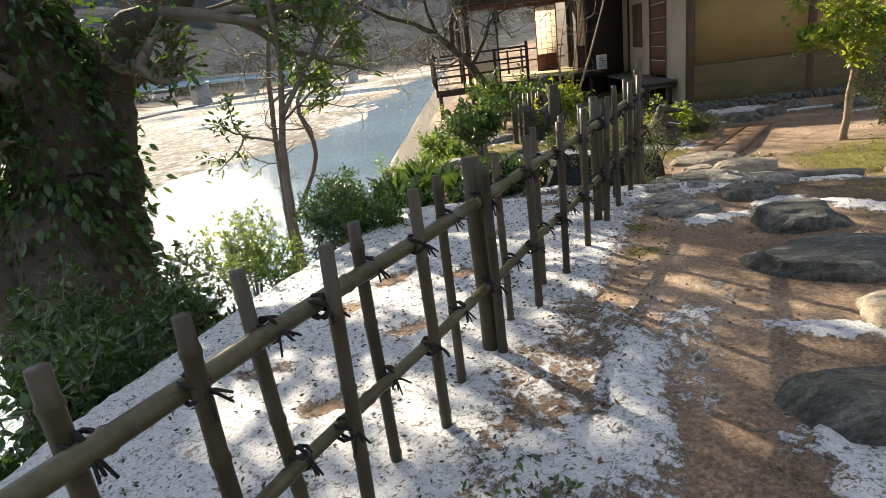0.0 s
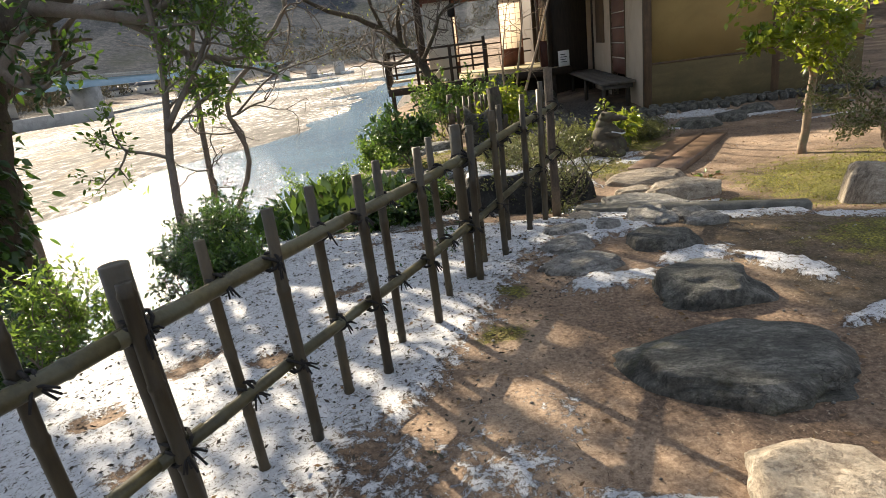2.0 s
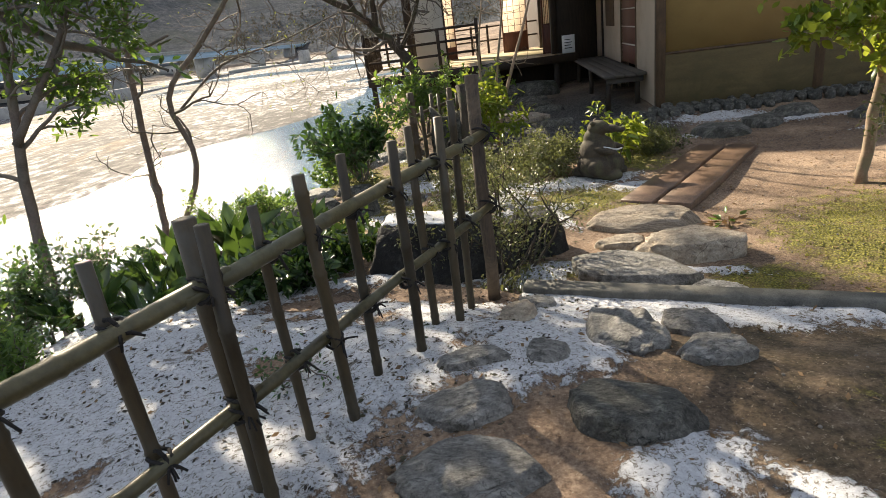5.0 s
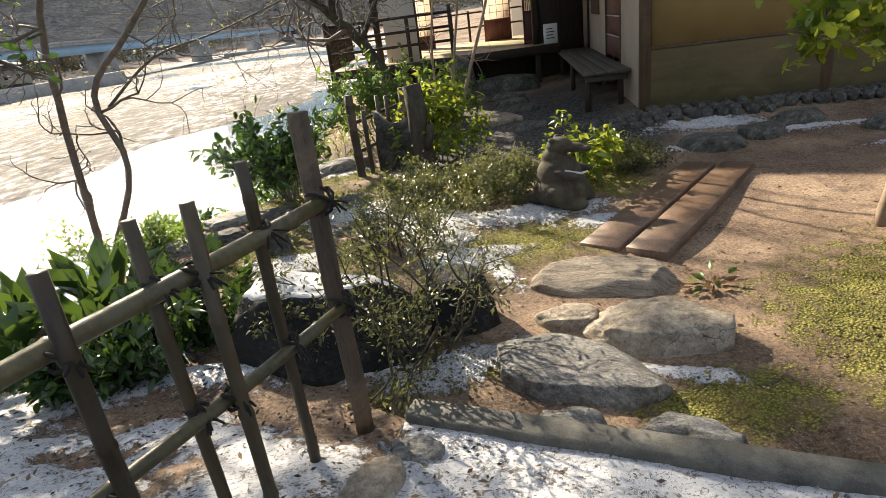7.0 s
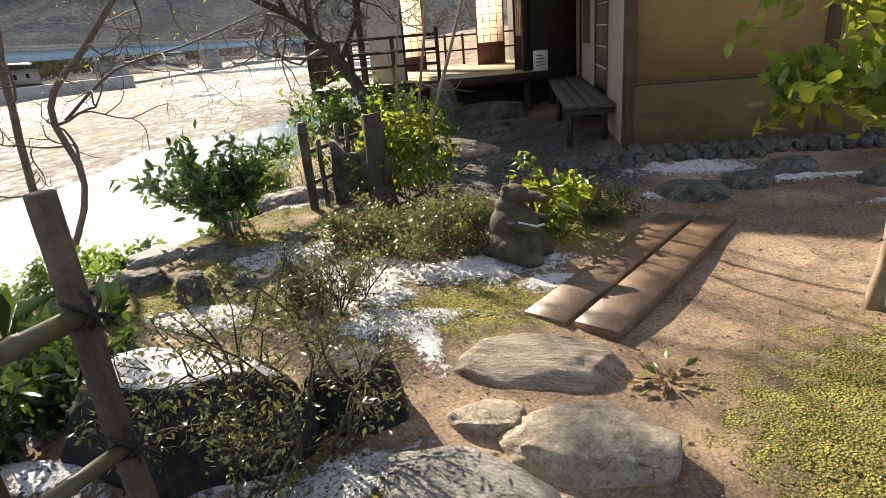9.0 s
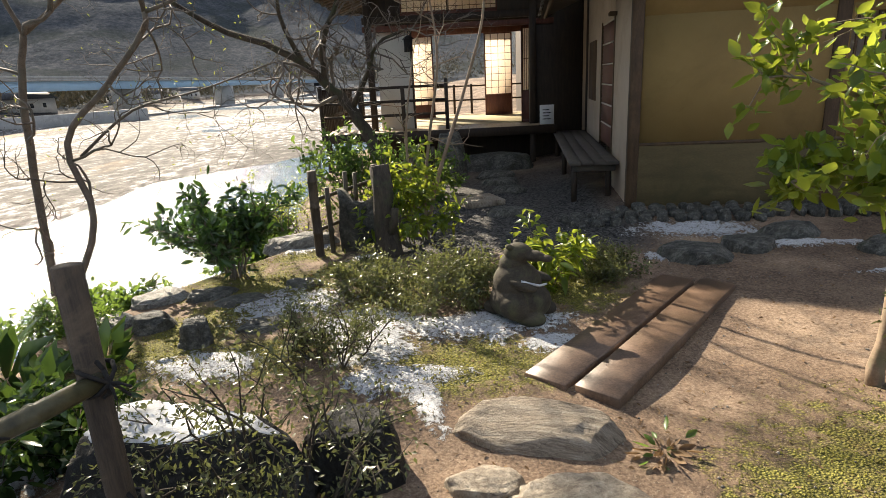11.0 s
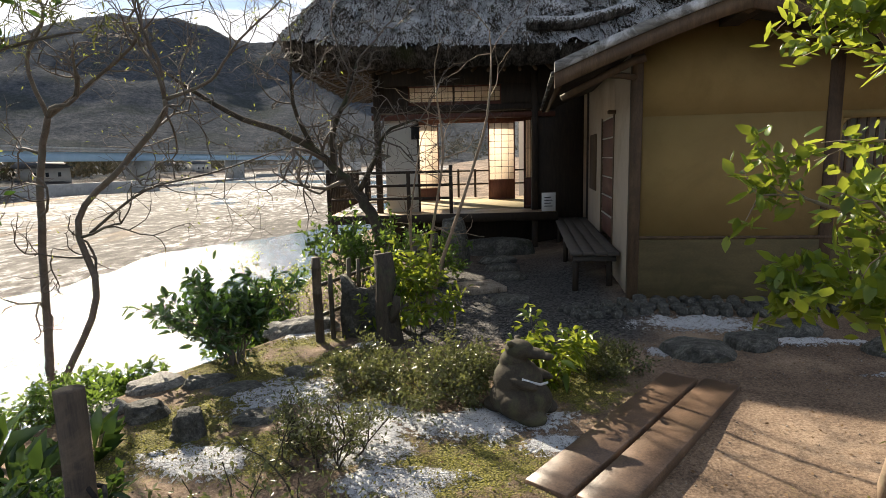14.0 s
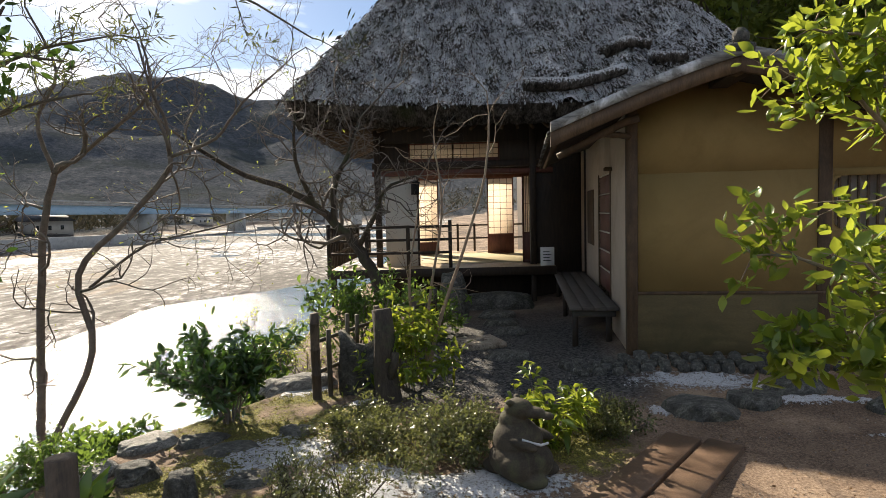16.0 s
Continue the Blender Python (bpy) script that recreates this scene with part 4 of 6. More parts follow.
stone("garden_boulder", "wet black sloping garden boulder", 2.27, 6.18, 0.27, 0.19, 0.24, 5, 31, M_BLACKROCK, 0.6, 0.2, group="", category="boulder")
stone("garden_boulder", "dark pointed rock by the bank edge", 0.55, 7.85, 0.17, 0.14, 0.1, 0, 32, M_DARKSTONE, 0.8, 0.25, group="", category="boulder")
stone("garden_boulder", "low flat mossy rock at the bank edge", 0.33, 8.4, 0.26, 0.16, 0.06, 40, 33, M_STONE, 0.6, 0.2, group="", category="boulder")
stone("garden_boulder", "low flat mossy rock at the bank edge", 0.2, 7.9, 0.24, 0.18, 0.06, 60, 34, M_STONE, 0.6, 0.2, group="", category="boulder")
stone("garden_boulder", "low flat rock dusted with snow at the bank edge", 1.15, 9.9, 0.4, 0.2, 0.10, 20, 35, M_STONE, 0.6, 0.2, group="", category="boulder")
for k, (x, y, rx, ry, h, a) in enumerate(((1.05, 8.3, 0.24, 0.14, 0.04, 20), (1.45, 8.65, 0.2, 0.13, 0.035, -10), (0.99, 7.56, 0.13, 0.11, 0.15, 0), (0.72, 8.45, 0.24, 0.13, 0.05, 30), (1.35, 7.8, 0.2, 0.13, 0.035, 10))):
    stone("garden_boulder", "dark wet rock among moss and snow near the bank", x, y, rx, ry, h, a, 60 + k, M_DARKSTONE, 0.7, 0.25, group="bank rocks", category="boulder")
stone("garden_boulder", "tan boulder beside a low shrub", 4.12, 4.84, 0.2, 0.16, 0.2, 0, 36, M_PALESTONE, 0.6, 0.2, group="", category="boulder", z=-0.04)

# ---- statue ----
bm = bmesh.new()


def ball(c, r, s=(1, 1, 1), rx=0, ry=0):
    bmesh.ops.create_icosphere(bm, subdivisions=3, radius=r, matrix=pose(*c, rx, ry) @ Matrix.Diagonal((*s, 1)))


ball((0, 0, 0.13), 0.185, (1.05, 0.95, 0.8))
ball((-0.02, 0.0, 0.25), 0.15, (1.02, 0.92, 1.1))
ball((-0.045, 0.0, 0.38), 0.085, (1.05, 0.95, 1.1))
ball((-0.01, 0.0, 0.475), 0.078, (1.15, 0.92, 0.9))
ball((0.085, 0.0, 0.462), 0.05, (1.5, 0.95, 0.8))
ball((0.165, 0.0, 0.452), 0.03, (1.4, 1.1, 0.85))
ball((-0.045, -0.062, 0.53), 0.022)
ball((-0.045, 0.062, 0.53), 0.022)
ball((0.06, -0.115, 0.285), 0.045, (2.1, 0.8, 0.75), 0, 14)
ball((0.08, 0.10, 0.285), 0.045, (2.1, 0.8, 0.75), 0, 14)
ball((0.1, -0.1, 0.05), 0.08, (1.25, 0.9, 0.75))
ball((0.1, 0.1, 0.05), 0.08, (1.25, 0.9, 0.75))
ball((-0.15, 0, 0.05), 0.08, (1.2, 1, 0.7))
ball((0.02, -0.15, 0.12), 0.085, (1.1, 0.5, 1))
me = bpy.data.meshes.new("statue")
bm.to_mesh(me)
bm.free()
me.materials.append(M_STATUE)
statue = tagged(new("statue", me), "seated stone animal statue, mossy and worn, in the snow", "statue")
statue.matrix_basis = pose(3.18, 7.78, -0.145, 0, 0, -28) @ Matrix.Diagonal((1.12, 1.1, 0.98, 1))
rm = statue.modifiers.new("melt", "REMESH")
rm.mode, rm.voxel_size, rm.use_smooth_shade = "VOXEL", 0.008, True
sm = statue.modifiers.new("soft", "SMOOTH")
sm.factor, sm.iterations = 0.5, 2
m = Mesh()
m.tube([(3.17, 7.63, 0.165), (3.23, 7.62, 0.15), (3.29, 7.62, 0.135), (3.34, 7.64, 0.14)], 0.011, 0.008, 7)
tagged(part("snow_patch", m, M_SNOW, None, "", True), "strip of snow lying on the statue's arm", "snow", "snow patches")

# ---- tea house: small ochre wing ----
M_SNOWSHINGLE = surface("snowy_shingle", (0.10, 0.098, 0.09), (0.30, 0.29, 0.27), 6, 0.8, 0.8, 30, (1, 1, 6), (0.78, 0.79, 0.81), 0.1)

def bar(name, lo, hi, mat_, parent, bevel=0.006, label=""):
    return part(name, boxmesh(lo, hi, bevel), mat_, parent, label)


wing = thing("tea_house_wing", "ochre earth-walled wing with a shingled gable roof", "building", (6.5, 12, 0))
WX, WY, WTOP = 4.75, 10.56, 2.62
RY0, RY1, AP, EL, ER = 9.91, 14.6, (5.69, 3.08), (3.86, 2.42), (8.3, 2.26)


def roof_z(x):
    e = EL if x < AP[0] else ER
    return AP[1] + (e[1] - AP[1]) * ((x - AP[0]) / (e[0] - AP[0])) ** 1.15


bar("front_wall", (WX + 0.06, WY, 0.66), (6.87, WY + 0.14, 2.0), M_OCHRE, wing, 0.0, "plain ochre earth wall")
bar("front_wall", (6.87, WY, 0.66), (8.1, WY + 0.14, 1.34), M_OCHRE, wing, 0.0)
bar("front_wall", (6.87, WY, 1.92), (8.1, WY + 0.14, 2.0), M_OCHRE, wing, 0.0)
bar("front_wall", (7.66, WY, 1.34), (8.1, WY + 0.14, 1.92), M_OCHRE, wing, 0.0)
m = Mesh()
xs_ = list(np.linspace(WX + 0.06, 8.1, 15))
prof = [(x, 2.0) for x in xs_] + [(x, roof_z(x) - 0.07) for x in xs_[::-1]]
k = len(prof)
m.add([(x, WY, z) for x, z in prof] + [(x, WY + 0.14, z) for x, z in prof], [list(range(k)), list(range(2 * k - 1, k - 1, -1))] + [[i, i + k, (i + 1) % k + k, (i + 1) % k] for i in range(k)])
part("gable_wall", m, M_OCHRE, wing, "ochre gable under the eaves")
bar("wainscot", (WX + 0.06, WY - 0.016, -0.1), (8.1, WY + 0.14, 0.66), M_WAINSCOT, wing, 0.006, "stained mossy lower wall")
bar("wainscot_rail", (WX + 0.05, WY - 0.024, 0.645), (8.1, WY, 0.68), M_BROWNTIMBER, wing)
bar("post", (WX - 0.03, WY - 0.03, -0.05), (WX + 0.09, WY + 0.09, WTOP + 0.1), M_BROWNTIMBER, wing, 0.012, "brown corner post")
bar("post", (6.71, WY - 0.02, 0.0), (6.85, WY + 0.1, 2.66), M_BROWNTIMBER, wing, 0.012)
# rounded window with slats
window = part("window", boxmesh((6.87, WY + 0.10, 1.32), (7.68, WY + 0.12, 1.94), 0.002), M_PAPER, wing, "paper window behind vertical slats")
for k in range(8):
    part("slat", boxmesh((6.93 + k * 0.095, WY + 0.03, 1.34), (6.955 + k * 0.095, WY + 0.055, 1.92), 0.004), M_BROWNTIMBER, window)
for cx, cz, sx, sz in ((6.87, 1.34, 1, 1), (6.87, 1.92, 1, -1), (7.66, 1.34, -1, 1), (7.66, 1.92, -1, -1)):
    m = Mesh()
    arc = [(cx + sx * 0.12 * (1 - math.cos(a)), cz + sz * 0.12 * (1 - math.sin(a))) for a in np.linspace(0, math.pi / 2, 7)]
    ring = [(cx, cz)] + arc
    k = len(ring)
    m.add([(x, WY + 0.002, z) for x, z in ring] + [(x, WY + 0.1, z) for x, z in ring],
          [list(range(k)), list(range(2 * k - 1, k - 1, -1))] + [[i, (i + 1) % k, (i + 1) % k + k, i + k] for i in range(k)])
    part("window_corner", m, M_OCHRE, window)
# side wall with door, shutter and panel
bar("side_wall", (WX, WY + 0.09, -0.05), (WX + 0.12, 12.0, WTOP + 0.1), M_PINKPLASTER, wing, 0.004, "pale plastered side wall")
bar("side_wall", (WX, 13.2, -0.05), (WX + 0.12, 16.2, WTOP + 0.6), M_PINKPLASTER, wing, 0.004)
bar("side_wall", (WX, 12.0, 2.12), (WX + 0.12, 13.2, WTOP + 0.2), M_PINKPLASTER, wing, 0.004)
door = part("door", boxmesh((WX + 0.02, 12.0, 0.42), (WX + 0.07, 13.2, 2.12), 0.004), M_REDTIMBER, wing, "dark red-brown sliding door with pale bars")
for k in range(6):
    z0 = 0.46 + k * 0.278
    part("panel", boxmesh((WX + 0.004, 12.05, z0), (WX + 0.024, 13.15, z0 + 0.25), 0.006), M_REDTIMBER, door)
    part("bar", boxmesh((WX - 0.002, 12.02, z0 + 0.254), (WX + 0.022, 13.18, z0 + 0.272), 0.003), M_WHITEPLASTER, door, "pale thin crossbar")
part("door_frame", boxmesh((WX - 0.015, 11.95, -0.05), (WX + 0.1, 12.0, 2.15), 0.006), M_BROWNTIMBER, door)
part("door_frame", boxmesh((WX - 0.015, 13.2, -0.05), (WX + 0.1, 13.25, 2.15), 0.006), M_BROWNTIMBER, door)
bar("lintel", (WX - 0.1, 11.84, 2.13), (WX + 0.03, 11.95, 2.18), M_BROWNTIMBER, wing, 0.01)
shutter = bar("shutter", (WX - 0.02, 13.9, 1.0), (WX + 0.02, 14.8, 1.95), M_BROWNTIMBER, wing, 0.006, "narrow wooden shutter")
bar("post", (WX - 0.03, 15.2, -0.05), (WX + 0.09, 15.32, WTOP + 0.6), M_TIMBER, wing, 0.01)
bar("back_wall", (7.96, WY + 0.1, -0.1), (8.1, 16, 2.5), M_OCHRE, wing, 0.004)
# gable roof: two slopes of lapped shingles, verge boards, ridge
roof = bar("roof", (AP[0] - 0.1, RY0 + 0.1, 2.9), (AP[0] + 0.1, RY1, 3.0), M_TIMBER, wing)
for name_, x1, z1 in (("left", *EL), ("right", *ER)):
    m = Mesh()
    sg = 1 if x1 > AP[0] else -1
    steps = 15
    for i in range(steps):
        ta, tb = i / steps, (i + 1.25) / steps
        xa, za = AP[0] + (x1 - AP[0]) * ta, AP[1] + (z1 - AP[1]) * (ta ** 1.15) + 0.012
        xb, zb = AP[0] + (x1 - AP[0]) * tb, AP[1] + (z1 - AP[1]) * (min(tb, 1.05) ** 1.15) + 0.03
        for k in range(18):
            y0 = RY0 + (RY1 - RY0) * k / 18
            y1 = y0 + (RY1 - RY0) / 18 - 0.006
            j = 0.006 * rng_f.normal()
            if sg < 0:
                m = Mesh()
            m.add([(xa, y0, za), (xb, y0, zb + j), (xb, y1, zb + j), (xa, y1, za), (xa, y0, za - 0.02), (xb, y0, zb + j - 0.026), (xb, y1, zb + j - 0.026), (xa, y1, za - 0.02)],
                  [[0, 1, 2, 3], [7, 6, 5, 4], [0, 4, 5, 1], [1, 5, 6, 2], [2, 6, 7, 3], [3, 7, 4, 0]])
            if sg < 0:
                part("shingle", m, M_SHINGLE, roof)
    if sg > 0:
        tagged(part("shingle_slope", m, M_SHINGLE, roof, "grey wooden shingles dusted with snow"), kind="stuff")
    m = Mesh()
    pts = [(AP[0] + (x1 - AP[0]) * t, AP[1] + (z1 - AP[1]) * t ** 1.15) for t in np.linspace(0, 1, 9)]
    vs = [(x, RY0 - 0.05 + dy, z + dz) for x, z in pts for dy, dz in ((0, 0.10), (0, 0.0), (0.12, 0.0), (0.12, 0.115))]
    m.add(vs, [[4 * i + a, 4 * i + (a + 1) % 4, 4 * i + 4 + (a + 1) % 4, 4 * i + 4 + a] for i in range(8) for a in range(4)] + [[0, 1, 2, 3], [35, 34, 33, 32]])
    part("verge_edge", m, M_SNOWSHINGLE, roof, "thick shingle edge whitened with snow")
    m = Mesh()
    pts = [(AP[0] + (x1 - AP[0]) * t, AP[1] + (z1 - AP[1]) * t ** 1.15) for t in np.linspace(0, 1, 9)]
    for y0, dz0, dz1 in ((RY0 - 0.03, -0.005, -0.15),):
        vs = [(x, y0 + dy, z + dz) for x, z in pts for dy, dz in ((0, dz0), (0, dz1), (0.06, dz1), (0.06, dz0))]
        fs = [[4 * i + a, 4 * i + (a + 1) % 4, 4 * i + 4 + (a + 1) % 4, 4 * i + 4 + a] for i in range(8) for a in range(4)] + [[0, 1, 2, 3], [35, 34, 33, 32]]
        m.add(vs, fs)
    part("verge_board", m, M_BROWNTIMBER, roof, "brown verge board")
    m = Mesh()
    vs = [(x, y, z - 0.03 + dz) for x, z in pts for y, dz in ((RY0 + 0.04, 0), (RY1, 0), (RY1, -0.03), (RY0 + 0.04, -0.03))]
    m.add(vs, [[4 * i + a, 4 * i + (a + 1) % 4, 4 * i + 4 + (a + 1) % 4, 4 * i + 4 + a] for i in range(8) for a in range(4)])
    part("boarding", m, M_TIMBER, roof)
ridge = Mesh()
ridge.tube([(AP[0], RY0 - 0.02, AP[1] + 0.06), (AP[0], RY1, AP[1] + 0.06)], 0.075, 0.075, 12)
ridge.box((AP[0] - 0.14, RY0 - 0.03, AP[1] - 0.0), (AP[0] + 0.14, RY1, AP[1] + 0.05), 0.01)
part("ridge_cap", ridge, M_SHINGLE, roof)
orn = Mesh()
orn.box((AP[0] - 0.13, RY0 - 0.06, AP[1] + 0.02), (AP[0] + 0.13, RY0 + 0.05, AP[1] + 0.12), 0.02)
orn.box((AP[0] - 0.08, RY0 - 0.06, AP[1] + 0.10), (AP[0] + 0.08, RY0 + 0.05, AP[1] + 0.27), 0.05)
part("ridge_ornament", orn, M_DARKSTONE, roof, "dark tile ridge-end ornament")
brk = Mesh()
brk.tube([(WX + 0.05, WY - 0.3, 2.58), (4.68, WY - 0.3, 2.55), (4.4, WY - 0.3, 2.42), (4.28, WY - 0.3, 2.36), (3.95, WY - 0.3, 2.2)], 0.045, 0.035, 8)
brk.tube([(WX + 0.02, WY + 0.02, 2.42), (4.6, WY - 0.2, 2.42), (4.4, WY - 0.3, 2.42)], 0.035, 0.03, 8)
part("bracket", brk, M_BROWNTIMBER, wing, "crooked branch bracket under the eave", True)
beam = Mesh()
beam.tube([(3.95, RY0 + 0.1, 2.42), (3.95, RY1, 2.42)], 0.05, 0.05, 8)
beam.tube([(AP[0], RY0 + 0.02, 2.98), (AP[0], RY1, 2.98)], 0.08, 0.08, 8)
part("beam", beam, M_BROWNTIMBER, wing)

# pebble edging along the wall
edging = thing("pebble_edging", "band of rounded grey pebbles at the foot of the wall", "edging", (6.5, 10.3, 0))
rng_p = np.random.default_rng(9)
pebble_mesh = [stone_mesh(0.085, 0.065, 0.045, 50 + i, 0.6, 0.2, 0, 2) for i in range(6)]
for me_ in pebble_mesh:
    me_.materials.append(M_DARKSTONE)
for row in range(4):
    x = 4.0 + 0.06 * row
    while x < 8.6 and (row < 3 or x < 6.0):
        y = 10.42 - row * 0.135 + rng_p.normal() * 0.015
        ob = new("pebble", pebble_mesh[rng_p.integers(6)])
        ob.parent = edging
        ob.matrix_parent_inverse = edging.matrix_basis.inverted()
        ob.matrix_basis = pose(x, y, ground_z(x, y) + 0.012, 0, 0, rng_p.uniform(0, 360)) @ Matrix.Scale(rng_p.uniform(0.8, 1.25), 4)
        x += rng_p.uniform(0.13, 0.19)

# ---- bench ----
bench = thing("bench", "long weathered grey plank bench in the shade of the wall", "bench", (4.45, 12.6, -0.1))
for k in range(4):
    bar("plank", (4.13 + k * 0.152, 11.14, 0.355), (4.276 + k * 0.152, 15.4, 0.40), M_GREYTIMBER, bench, 0.008)
for y0 in (11.28, 13.2, 15.1):
    for x0 in (4.2, 4.62):
        m = Mesh()
        m.tube([(x0, y0, -0.2), (x0 + 0.005, y0, 0.1), (x0, y0, 0.36)], 0.042, 0.038, 10)
        part("leg", m, M_TIMBER, bench)
bar("apron", (4.17, 11.22, 0.27), (4.7, 11.26, 0.356), M_GREYTIMBER, bench)

# the wing stands a little askew to the main house
SKEW = Matrix.Translation((WX, WY, 0)) @ pose(0, 0, 0, 0, 0, -7.2) @ Matrix.Translation((-WX, -WY, 0))
for ob in (wing, edging, bench):
    ob.matrix_basis = SKEW @ ob.matrix_basis

# ---- main tea house ----
house = thing("tea_house", "tea house with a steep snow-dusted thatched roof and open veranda", "building", (4.3, 18, 0))
FZ = 0.56
for k in range(6):
    bar("floor_board", (0.35, 15.0 + k * 0.159, FZ - 0.06), (4.72, 15.155 + k * 0.159, FZ), M_FLOORWOOD, house, 0.004, "worn veranda floor board")
bar("room_floor", (1.3, 15.95, FZ - 0.06), (4.72, 18.9, FZ + 0.01), M_TATAMI, house, 0.004, "straw mat floor")
bar("floor_edge", (0.35, 14.96, FZ - 0.16), (4.72, 15.0, FZ - 0.0), M_TIMBER, house)
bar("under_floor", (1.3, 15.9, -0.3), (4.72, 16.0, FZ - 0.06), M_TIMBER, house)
bar("back_veranda", (0.35, 18.95, FZ - 0.06), (6.0, 19.75, FZ), M_FLOORWOOD, house)
for x0 in (0.45, 1.35, 2.7, 4.3):
    bar("floor_post", (x0 - 0.05, 15.03, -2.2 if x0 < 1 else -0.4), (x0 + 0.05, 15.13, FZ - 0.06), M_TIMBER, house)
for x0, y0 in ((1.3, 15.5), (4.36, 15.5), (1.3, 18.6), (4.66, 18.6)):
    bar("post", (x0 - 0.06, y0 - 0.06, FZ - 0.06), (x0 + 0.06, y0 + 0.06, 3.35), M_TIMBER, house, 0.01, "dark square post")
bar("lintel", (1.2, 15.45, 2.36), (4.75, 15.56, 2.46), M_REDTIMBER, house, 0.006)
bar("lintel", (1.2, 15.45, 2.50), (4.75, 15.56, 2.62), M_TIMBER, house, 0.006)
bar("upper_wall", (1.3, 15.5, 3.0), (4.75, 15.56, 3.5), M_TIMBER, house, 0.004)
bar("upper_wall", (3.72, 15.5, 2.62), (4.75, 15.56, 3.0), M_TIMBER, house, 0.004)
bar("upper_wall", (1.3, 15.5, 2.62), (1.92, 15.56, 3.0), M_TIMBER, house, 0.004)


def shoji(name, x0, x1, y0, z0, z1, cols, rows, parent, koshi=0.0, label="white paper sliding screen with a thin lattice"):
    """A paper screen: paper, frame, lattice and, at its foot, a wooden panel."""
    pane = part(name, boxmesh((x0, y0, z0 + koshi), (x1, y0 + 0.004, z1), 0.0), M_PAPER, parent, label)
    fr = Mesh()
    for lo, hi in (((x0, z0), (x0 + 0.03, z1)), ((x1 - 0.03, z0), (x1, z1)), ((x0, z1 - 0.03), (x1, z1)), ((x0, z0), (x1, z0 + 0.05)), ((x0, z0 + koshi - 0.03), (x1, z0 + koshi))):
        fr.box((lo[0], y0 - 0.014, lo[1]), (hi[0], y0 + 0.016, hi[1]), 0.003)
    part("frame", fr, M_REDTIMBER, pane)
    lat = Mesh()
    for i in range(1, cols):
        x = x0 + (x1 - x0) * i / cols
        lat.box((x - 0.005, y0 - 0.01, z0 + koshi), (x + 0.005, y0 - 0.001, z1), 0.0)
    for i in range(1, rows):
        z = z0 + koshi + (z1 - z0 - koshi) * i / rows
        lat.box((x0, y0 - 0.009, z - 0.005), (x1, y0 - 0.001, z + 0.005), 0.0)
    part("lattice", lat, M_BROWNTIMBER, pane)
    if koshi:
        part("lower_panel", boxmesh((x0 + 0.02, y0 - 0.006, z0 + 0.04), (x1 - 0.02, y0 + 0.012, z0 + koshi - 0.02), 0.003), M_REDTIMBER, pane, "red-brown wooden lower panel")
    return pane


bar("white_panel", (1.42, 15.62, FZ), (2.06, 15.66, 2.36), M_WHITEPLASTER, house, 0.004, "plain off-white sliding panel")
bar("panel_edge", (2.06, 15.6, FZ), (2.10, 15.67, 2.36), M_TIMBER, house)
shoji("sliding_screen", 1.75, 2.42, 18.55, FZ, 2.46, 4, 9, house, 0.32)
shoji("sliding_screen", 3.64, 4.30, 18.55, FZ, 2.46, 4, 9, house, 0.5)
shoji("sliding_screen", 4.20, 4.62, 15.95, FZ, 2.36, 12, 2, house, 0.62, "white paper screen with close upright bars")
shoji("transom_screen", 1.92, 3.72, 15.53, 2.64, 2.99, 14, 3, house)
bar("transom_bar", (2.78, 15.50, 2.63), (2.81, 15.53, 3.0), M_TIMBER, house)
bar("back_lintel", (1.3, 18.5, 2.46), (4.75, 18.6, 2.62), M_REDTIMBER, house)
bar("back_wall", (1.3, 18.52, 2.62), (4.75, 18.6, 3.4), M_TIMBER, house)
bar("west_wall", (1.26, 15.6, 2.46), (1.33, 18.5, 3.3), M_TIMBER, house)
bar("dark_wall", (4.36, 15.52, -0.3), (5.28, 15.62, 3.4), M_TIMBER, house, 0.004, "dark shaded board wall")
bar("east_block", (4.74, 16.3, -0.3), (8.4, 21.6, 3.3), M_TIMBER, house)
bar("ceiling", (1.3, 15.56, 3.36), (4.75, 18.55, 3.40), M_BROWNTIMBER, house)
# railing
rail = thing("veranda_railing", "dark wooden railing with slats round the veranda corner", "railing", (0.35, 15.05, FZ))
for x0, y0, h in ((2.71, 15.1, 0.92), (1.9, 15.1, 0.82), (1.1, 15.1, 0.82), (0.38, 15.05, 0.88), (0.38, 16.0, 0.82), (0.38, 17.2, 0.82), (0.38, 18.4, 0.82)):
    bar("post", (x0 - 0.035, y0 - 0.035, FZ), (x0 + 0.035, y0 + 0.035, FZ + h), M_TIMBER, rail, 0.006)
for z0 in (0.3, 0.55, 0.8):
    bar("rail", (0.35, 15.08, FZ + z0 - 0.025), (2.71, 15.12, FZ + z0 + 0.025), M_TIMBER, rail)
    bar("rail", (0.36, 15.05, FZ + z0 - 0.025), (0.40, 19.0, FZ + z0 + 0.025), M_TIMBER, rail)
for k in range(22):
    bar("baluster", (0.365, 15.25 + k * 0.16, FZ), (0.395, 15.29 + k * 0.16, FZ + 0.8), M_TIMBER, rail, 0.003)
back_rail = thing("back_railing", "dark wooden railing on the river side", "railing", (3, 19.7, FZ))
for x0 in (0.5, 1.7, 2.9, 3.35, 4.2):
    bar("post", (x0 - 0.03, 19.62, FZ), (x0 + 0.03, 19.68, FZ + 0.75), M_TIMBER, back_rail)
